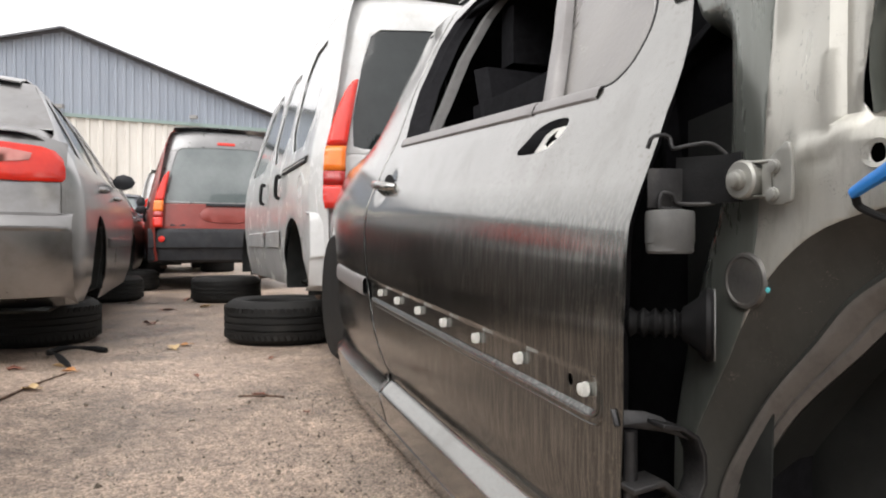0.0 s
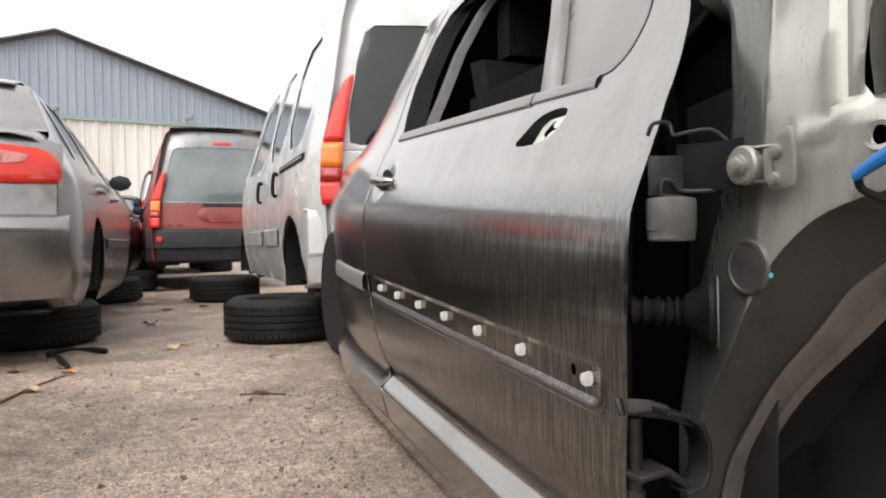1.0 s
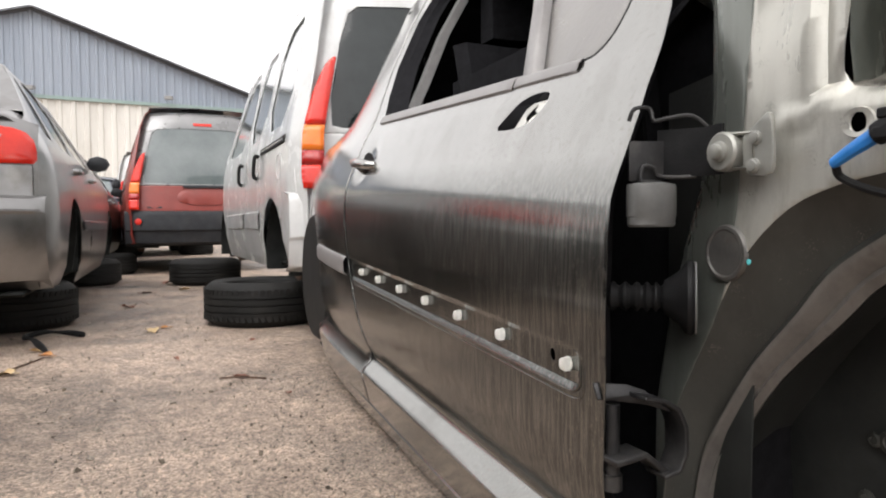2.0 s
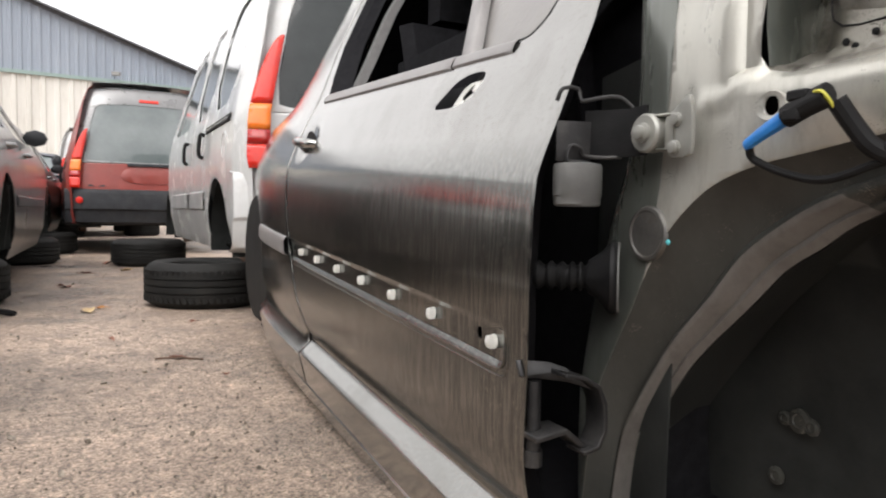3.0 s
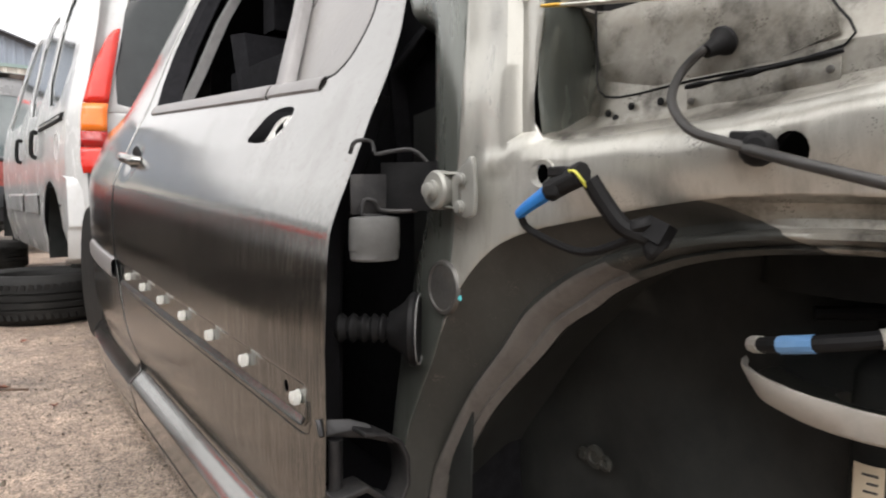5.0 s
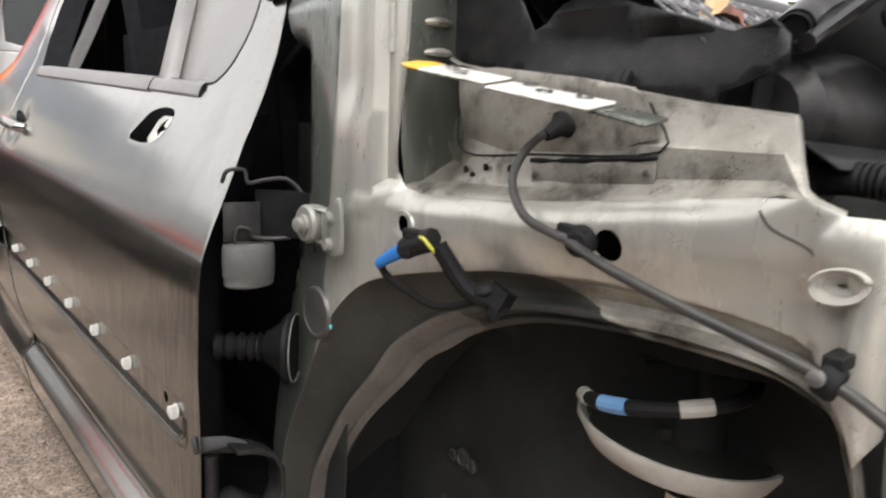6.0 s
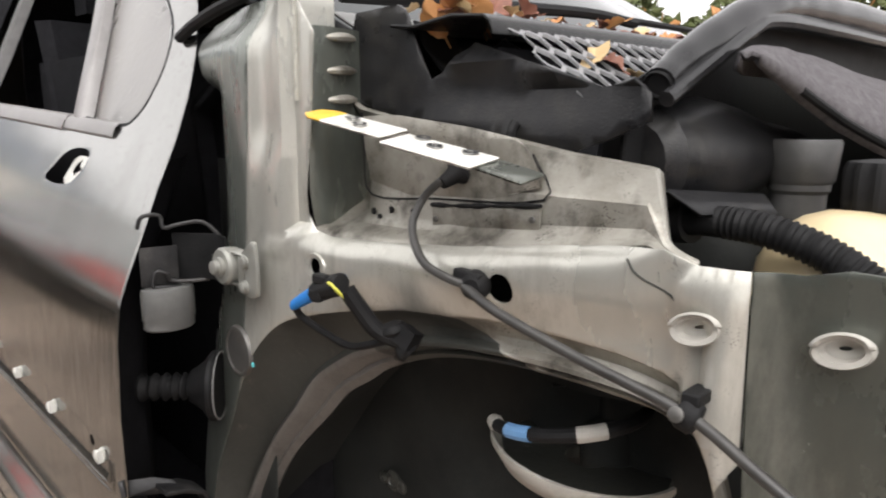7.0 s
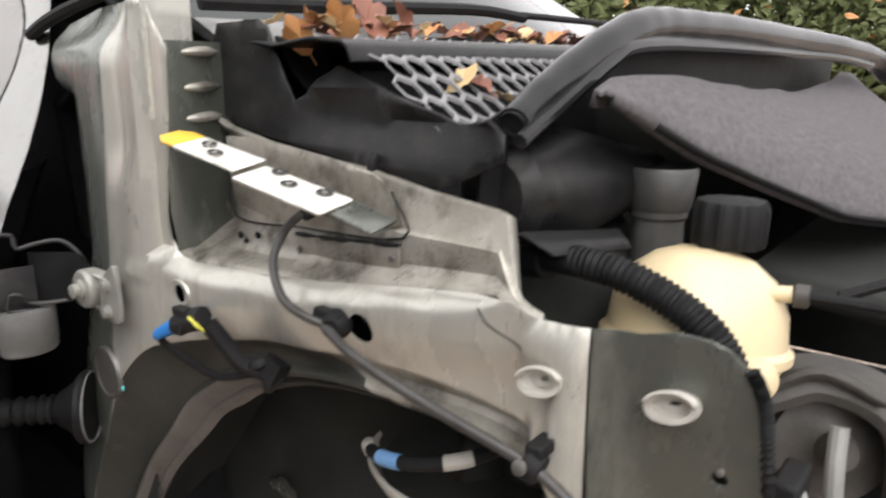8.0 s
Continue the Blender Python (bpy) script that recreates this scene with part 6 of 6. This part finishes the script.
        part("indicator", sheet([(0.004, 0.868), (0.128, 0.868), (0.124, 0.984), (0.004, 0.984)], [], 0.03, lampface), LENSORANGE, lamp, "orange indicator lens", solid=0.02)
        part("reverse_lens", sheet([(0.004, 0.80), (0.128, 0.80), (0.128, 0.864), (0.004, 0.864)], [], 0.03, lampface), LENSDARK, lamp, solid=0.02)
        part("brake_lens", sheet([(0.004, 0.69), (0.122, 0.69), (0.128, 0.74), (0.128, 0.796), (0.004, 0.796)], [], 0.03, lampface), LENSRED, lamp, solid=0.02)
    bump = part("rear_bumper", loft([[Vector((x, y + 0.16 * (abs(x - W / 2) / (W / 2)) ** 6, z)) for y, z in ((0.06, 0.30), (-0.03, 0.33), (-0.05, 0.44), (-0.055, 0.455), (-0.08, 0.47), (-0.075, 0.62), (-0.05, 0.67), (0.05, 0.68))] for x in np.linspace(-0.01, W + 0.01, 24)]), lower, root, "rear bumper", solid=0.008)
    for x in (0.12, W - 0.12):
        part("fog_lamp", lathe([(0.035, 0), (0.033, 0.006), (0.02, 0.008)], axis((x, -0.05, 0.56), (0, -1, 0)), 16), LENSRED, bump, "small red fog lamp")
    part("badge_bars", loft([[tail(a, z, 0.004) for a in (0.2, 0.36)] for z in (0.705, 0.725)]), BUMPER, back, smooth=False)
    part("roof", loft([[Vector((x, y, 1.795 + 0.05 * (1 - ((x - W / 2) / (W / 2)) ** 2) - (0.0 if y < 2.0 else 0.05))) for x in np.linspace(0.27, W - 0.27, 9)] for y in (0.2, 0.8, 1.4, 2.05, 2.2)]), upper, root, solid=0.012)
    part("windscreen", loft([[(0.30, 2.3, 1.72), (W - 0.30, 2.3, 1.72)], [(0.16, 2.98, 1.12), (W - 0.16, 2.98, 1.12)]]), TINT, root, solid=0.006)
    part("bonnet", loft([[(0.10, y, z), (W / 2, y, z + 0.03), (W - 0.10, y, z)] for y, z in ((2.98, 1.12), (3.5, 1.0), (3.82, 0.82), (3.92, 0.6), (3.9, 0.3))]), paint, root, solid=0.01)
    part("underside", loft([[(0.12, y, 0.30), (W - 0.12, y, 0.30)] for y in (0.05, 3.85)]), LINER, root, solid=0.02)
    # near-black sheet across the cabin stands in for the shade inside
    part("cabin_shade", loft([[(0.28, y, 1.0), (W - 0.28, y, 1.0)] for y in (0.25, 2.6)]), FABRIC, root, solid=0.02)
    return root


van(pose(-0.50, 2.94, 0.0, 0, 0, 22), WHITEPAINT, WHITEPAINT, WHITEPAINT, "dirty white panel van with no wheels or mirrors, propped on tyres", mirrors=False)
van(pose(-3.13, 7.30, 0.02, 0, 0, 24.5), REDPAINT, BUMPER, CHARCOAL, "faded red van with a charcoal bumper, propped on tyres", PALEGLASS)
van(pose(-5.3, 11.8, 0.02, 0, 0, 24), WHITEPAINT, BUMPER, WHITEPAINT, "distant white van standing in the row of wrecks")


# unseen dark van added ahead of the bay to block light and darken reflections
ahead = carm @ Vector((0.02, -5.75, 0))
van(pose(ahead.x, ahead.y, 0.0, 0, 0, AX), DARKPAINT, BUMPER, DARKPAINT, "unseen dark blue van added ahead of the hatchback to darken its reflections")


def sedan(m, paint, label):
    root = thing("saloon_car", m, label, "car", "cars in the scrapyard row")
    W = 1.72
    INSET = [(0.2, 0.06), (0.35, 0.01), (0.6, 0.0), (0.8, 0.015), (0.9, 0.05), (1.0, 0.11), (1.2, 0.21), (1.36, 0.30), (1.42, 0.38)]

    def side(y, z, off=0.0, mirror=False):
        x = lerp(z, INSET) + 0.12 * ease(-y, -0.35, 0.0) ** 1.5 + 0.2 * ease(y, 3.7, 4.5) - off
        return Vector((x if mirror else W - x, y, z))
    outline = [(0.2, 0.26), (0.13, 0.42), (0.13, 0.62), (0.15, 0.85), (0.20, 0.98), (0.35, 1.05), (0.8, 1.33), (1.2, 1.42), (1.9, 1.43), (2.4, 1.34), (3.2, 0.96), (4.0, 0.85), (4.4, 0.65), (4.45, 0.4), (4.4, 0.22), (4.0, 0.22)] + arch(3.65, 0.33, 0.35) + [(3.28, 0.2), (1.36, 0.2)] + arch(0.98, 0.33, 0.35) + [(0.6, 0.24)]
    wins = [rounded([(0.62, 0.98), (1.0, 0.97), (1.0, 1.31), (0.86, 1.28)], 1), rounded([(1.06, 0.97), (1.85, 0.96), (1.85, 1.36), (1.1, 1.35)], 1), rounded([(1.93, 0.96), (2.85, 0.95), (2.9, 0.99), (2.3, 1.30), (1.93, 1.36)], 1)]
    for mir in (False, True):
        body = part("side_panel", sheet(outline, wins, 0.09, lambda a, b: side(a, b, 0, mir)), paint, root, solid=0.006, angle=40)
        for w in wins:
            part("side_window", sheet(w, [], 0.12, lambda a, b: side(a, b, -0.008, mir)), TINT, body, solid=0.004)
        if not mir:
            for y in (1.03, 1.89, 2.95):
                part("door_joint", loft([[side(y + d, z, 0.002) for d in (0.0, 0.012)] for z in (0.28, 0.5, 0.7, 0.92)]), RUBBER, body)
            for y in (1.18, 2.05):
                part("side_handle", sweep([side(y, 0.84, 0.0), side(y + 0.02, 0.84, 0.03), side(y + 0.17, 0.845, 0.03), side(y + 0.19, 0.845, 0.0)], 0.014, 8, 3), paint, body)
            part("side_moulding", loft([[side(y, z, o) for z, o in ((0.50, 0.001), (0.505, 0.014), (0.56, 0.014), (0.565, 0.001))] for y in np.linspace(1.36, 3.2, 10)]), paint, body)
            part("wing_mirror", lathe([(0.03, -0.02), (0.065, 0.0), (0.07, 0.03), (0.055, 0.08), (0.02, 0.10)], axis(side(2.72, 1.01, 0.10), (0, 1, 0)) @ Matrix.Diagonal((1.2, 0.9, 1, 1)), 8), BUMPER, body, "black wing mirror")
        for yc in (0.98, 3.65):
            x = 0.2 if mir else W - 0.2
            part("brake_drum", lathe([(0.13, -0.04), (0.135, 0.02), (0.06, 0.04), (0.03, 0.075)], axis((x, yc, 0.33), (-1 if mir else 1, 0, 0)), 24), RUST, root, "rusty brake drum with no wheel")
            part("arch_liner", loft([[(d if mir else W - d, yc + 0.35 * math.cos(a), 0.33 + 0.35 * math.sin(a)) for d in (0.03, 0.38)] for a in np.linspace(-0.2, 3.34, 16)]), LINER, root, solid=0.004)
            part("arch_back", sheet(arch(yc, 0.33, 0.35) + [(yc - 0.35, 0.22), (yc + 0.35, 0.22)], [], 0.2, lambda a, b: Vector((0.37 if mir else W - 0.37, a, b))), LINER, root)
    tailp = [(0.12, 0.26), (0.02, 0.30), (-0.03, 0.42), (-0.03, 0.60), (0.0, 0.63), (0.02, 0.85), (0.08, 0.98), (0.14, 1.02), (0.42, 1.06)]

    def tail(x, z, off=0.0):
        y = lerp(z, [(b, a) for a, b in tailp]) + 0.15 * (abs(x - W / 2) / (W / 2)) ** 5 - off
        return Vector((W / 2 + (x - W / 2) * 0.93, y, z))
    back = part("boot_lid", sheet([(0, 0.60), (W, 0.60), (W, 0.97), (1.5, 1.02), (0.22, 1.02), (0, 0.97)], [], 0.07, tail), paint, root, solid=0.006, angle=40)
    bump = part("rear_bumper", loft([[tail(x, z, o) for z, o in ((0.25, -0.03), (0.3, 0.01), (0.45, 0.025), (0.58, 0.03), (0.592, 0.045), (0.64, 0.045), (0.65, 0.02), (0.66, -0.01))] for x in np.linspace(-0.03, W + 0.03, 26)]), paint, root, "body-colour rear bumper", solid=0.008)
    part("bumper_trim", loft([[tail(x, z, 0.05) for z in (0.597, 0.637)] for x in np.linspace(1.0, W + 0.02, 12)]), paint, bump, solid=0.006)
    part("sensor_hole", lathe([(0.014, 0), (0.012, 0.003), (0.004, 0.001)], axis(tail(1.42, 0.617, 0.056), (0.2, -1, 0)), 12), RUBBER, bump)
    for mir in (False, True):
        def lampface(a, z):
            p = tail(W - 0.62 + a, z, 0.014)
            return Vector((W - p.x, p.y, p.z)) if mir else p
        lamp = part("tail_lamp", sheet(rounded([(0.03, 0.80), (0.6, 0.785), (0.625, 0.82), (0.60, 0.92), (0.5, 0.95), (0.02, 0.955)], 1), [], 0.05, lampface), LENSRED, root, "red tail lamp", solid=0.012)
        part("clear_lens", sheet(rounded([(0.06, 0.87), (0.48, 0.865), (0.5, 0.925), (0.06, 0.93)], 1), [], 0.05, lambda a, z: lampface(a, z) + Vector((0, -0.009, 0))), LENSPALE, lamp, solid=0.005)
    # sky reflection comes from the pane's pale colour
    part("rear_window", loft([[(0.36, 0.40, 1.06), (W / 2, 0.34, 1.06), (W - 0.36, 0.40, 1.06)], [(0.42, 0.66, 1.26), (W / 2, 0.6, 1.28), (W - 0.42, 0.66, 1.26)], [(0.46, 0.92, 1.38), (W / 2, 0.86, 1.41), (W - 0.46, 0.92, 1.38)]]), PALEGLASS, root, "rear window with the mirrored sky put into its pale colour", solid=0.006)
    part("boot_top", loft([[(0.10, y + 0.07, z - 0.06), (0.17, y + 0.03, z - 0.015), (0.24, y, z), (W / 2, y - 0.04, z + 0.02), (W - 0.24, y, z), (W - 0.17, y + 0.03, z - 0.015), (W - 0.10, y + 0.07, z - 0.06)] for y, z in ((0.12, 1.005), (0.16, 1.025), (0.28, 1.05), (0.42, 1.06))]), paint, root, solid=0.008)
    for sg in (-1, 1):
        part("rear_pillar", loft([[side(y, z, 0.002, sg < 0), Vector((W / 2 + sg * (W / 2 - ins), y2, z2))] for y, z, y2, z2, ins in ((0.36, 1.05, 0.40, 1.06, 0.36), (0.6, 1.21, 0.66, 1.26, 0.42), (0.85, 1.345, 0.92, 1.38, 0.46))]), paint, root, solid=0.008)
    part("roof", loft([[Vector((x, y, z + 0.03 * (1 - ((x - W / 2) / 0.5) ** 2))) for x in np.linspace(0.36, W - 0.36, 9)] for y, z in ((0.82, 1.355), (1.0, 1.40), (1.3, 1.42), (1.9, 1.43), (2.35, 1.36))]), paint, root, solid=0.012)
    part("windscreen", loft([[(0.4, 2.38, 1.35), (W - 0.4, 2.38, 1.35)], [(0.15, 3.2, 0.96), (W - 0.15, 3.2, 0.96)]]), TINT, root, solid=0.006)
    part("bonnet", loft([[(0.12, y, z), (W / 2, y, z + 0.03), (W - 0.12, y, z)] for y, z in ((3.18, 0.965), (4.0, 0.86), (4.4, 0.66), (4.46, 0.4), (4.4, 0.22))]), paint, root, solid=0.01)
    part("underside", loft([[(0.12, y, 0.24), (W - 0.12, y, 0.24)] for y in (0.1, 4.4)]), LINER, root, solid=0.02)
    return root


F21, R21 = Vector((-math.sin(radians(20.7)), math.cos(radians(20.7)), 0)), Vector((math.cos(radians(20.7)), math.sin(radians(20.7)), 0))


def row_left(k, paint, label, shift=0.0):
    p = Vector((-2.10, 3.47, 0)) - F21 * 0.98 - R21 * (1.72 - 0.31) + F21 * 4.75 * k + R21 * shift
    return sedan(pose(p.x, p.y, 0.0, 0, 0, 20.7), paint, label)


row_left(0, GREYPAINT, "dirty grey saloon with no wheels, propped on tyres")
row_left(1, GREYPAINT, "grey wrecked saloon farther down the row", -0.12)
row_left(2, DARKPAINT, "dark blue wrecked saloon far down the row", 0.05)
row_left(3, WHITEPAINT, "white wrecked saloon at the end of the row", 0.1)
# unseen dark van added to the row so the door mirrors something dark
near = Vector((-2.10, 3.47, 0)) - F21 * 5.5 - R21 * 1.86
van(pose(near.x, near.y, 0.0, 0, 0, 20.7), DARKPAINT, BUMPER, DARKPAINT, "unseen dark blue van with no wheels, propped on tyres, added to darken the door's reflections")
# tyres under the two added vans and the distant white one
for m0 in (pose(near.x, near.y, 0.0, 0, 0, 20.7), pose(ahead.x, ahead.y, 0.0, 0, 0, AX), pose(-5.3, 11.8, 0, 0, 0, 24)):
    for x, y in ((0.2, 0.70), (1.44, 0.70), (0.2, 3.28), (1.44, 3.28)):
        copy_thing(base_tyre, m0 @ pose(x, y, 0.0))


# ---- hedge beyond the yard ----
def hedge(m, length, height, depth, n):
    root = thing("hedge", m, "loose green hedge with yellowing leaves", "hedge")
    bm = bmesh.new()
    r = random.Random(3)
    for i in range(n):
        x, t = r.uniform(-length / 2, length / 2), r.uniform(0, 2 * math.pi)
        q = r.random() ** 0.35
        top = height * (0.8 + 0.25 * noise.noise(Vector((x * 0.6, 0, 0))))
        c = Vector((x, depth * q * math.cos(t), top * 0.5 + top * 0.5 * q * math.sin(t)))
        e = Euler((r.uniform(0, 6), r.uniform(0, 6), r.uniform(0, 6))).to_matrix()
        s = r.uniform(0.10, 0.2)
        f = [bm.verts.new(c + e @ Vector(p) * s) for p in ((0, -0.9, 0), (0.5, 0, 0.15), (0, 1, 0), (-0.5, 0, 0.15))]
        bm.faces.new(f)
    leaves = part("foliage", bm, [GREEN, LEAF[0]], root, smooth=False)
    leaves["kind"] = "stuff"
    for i, p in enumerate(leaves.data.polygons):
        p.material_index = 1 if r.random() < 0.035 else 0
    for k in range(7):
        x = -length / 2 + (k + 0.5) * length / 7
        part("stem", sweep([(x, 0, 0), (x + 0.1, 0.05, height * 0.4), (x - 0.05, 0, height * 0.8)], lambda s: 0.05 - 0.035 * s, 8, 4), RUST, root)
    return root


hedge(pose(9.0, 12.5, 0, 0, 0, -35), 26, 4.2, 1.2, 30000)


# ---- grit on the ground ----
r2 = random.Random(11)
bm = bmesh.new()
for _ in range(2600):
    y = 0.9 + 5.5 * r2.random() ** 1.6
    x = -0.35 * y + r2.uniform(-0.30, 0.30) * y + 0.1
    s_ = r2.uniform(0.0015, 0.005) * (2.4 if r2.random() < 0.04 else 1)
    e = Euler((r2.uniform(0, 6), r2.uniform(0, 6), r2.uniform(0, 6))).to_matrix()
    box(bm, (x, y, ground_z(x, y) + s_ * 0.3), (s_ * 1.5, s_, s_ * 0.8), e, 0.6)
grit = finish(bm, "grit", mat("grey_brown_grit", (0.035, 0.03, 0.025), (0.5, 0.43, 0.35), 0.7, 0.0, 60.0), smooth=False)
tagged(grit, "loose dark and pale grit scattered on the asphalt", "grit", kind="stuff")

# wet gravel washed up along the hatchback's sill
bm = bmesh.new()
for _ in range(2400):
    u, v = r2.uniform(-0.1, 2.1), 0.02 - 0.42 * r2.random() ** 2.2
    q = carm @ Vector((v, u, 0))
    s_ = r2.uniform(0.0013, 0.0036) * (2.2 if r2.random() < 0.05 else 1)
    e = Euler((r2.uniform(0, 6), r2.uniform(0, 6), r2.uniform(0, 6))).to_matrix()
    box(bm, (q.x, q.y, ground_z(q.x, q.y) + s_ * 0.25), (s_ * 1.4, s_, s_ * 0.8), e, 0.6)
gravel = finish(bm, "gravel", mat("wet_dark_gravel", (0.07, 0.058, 0.047), (0.23, 0.19, 0.152), 0.4, 0.0, 50.0), smooth=False)
tagged(gravel, "wet dark gravel washed up along the car's sill", "gravel", kind="stuff")
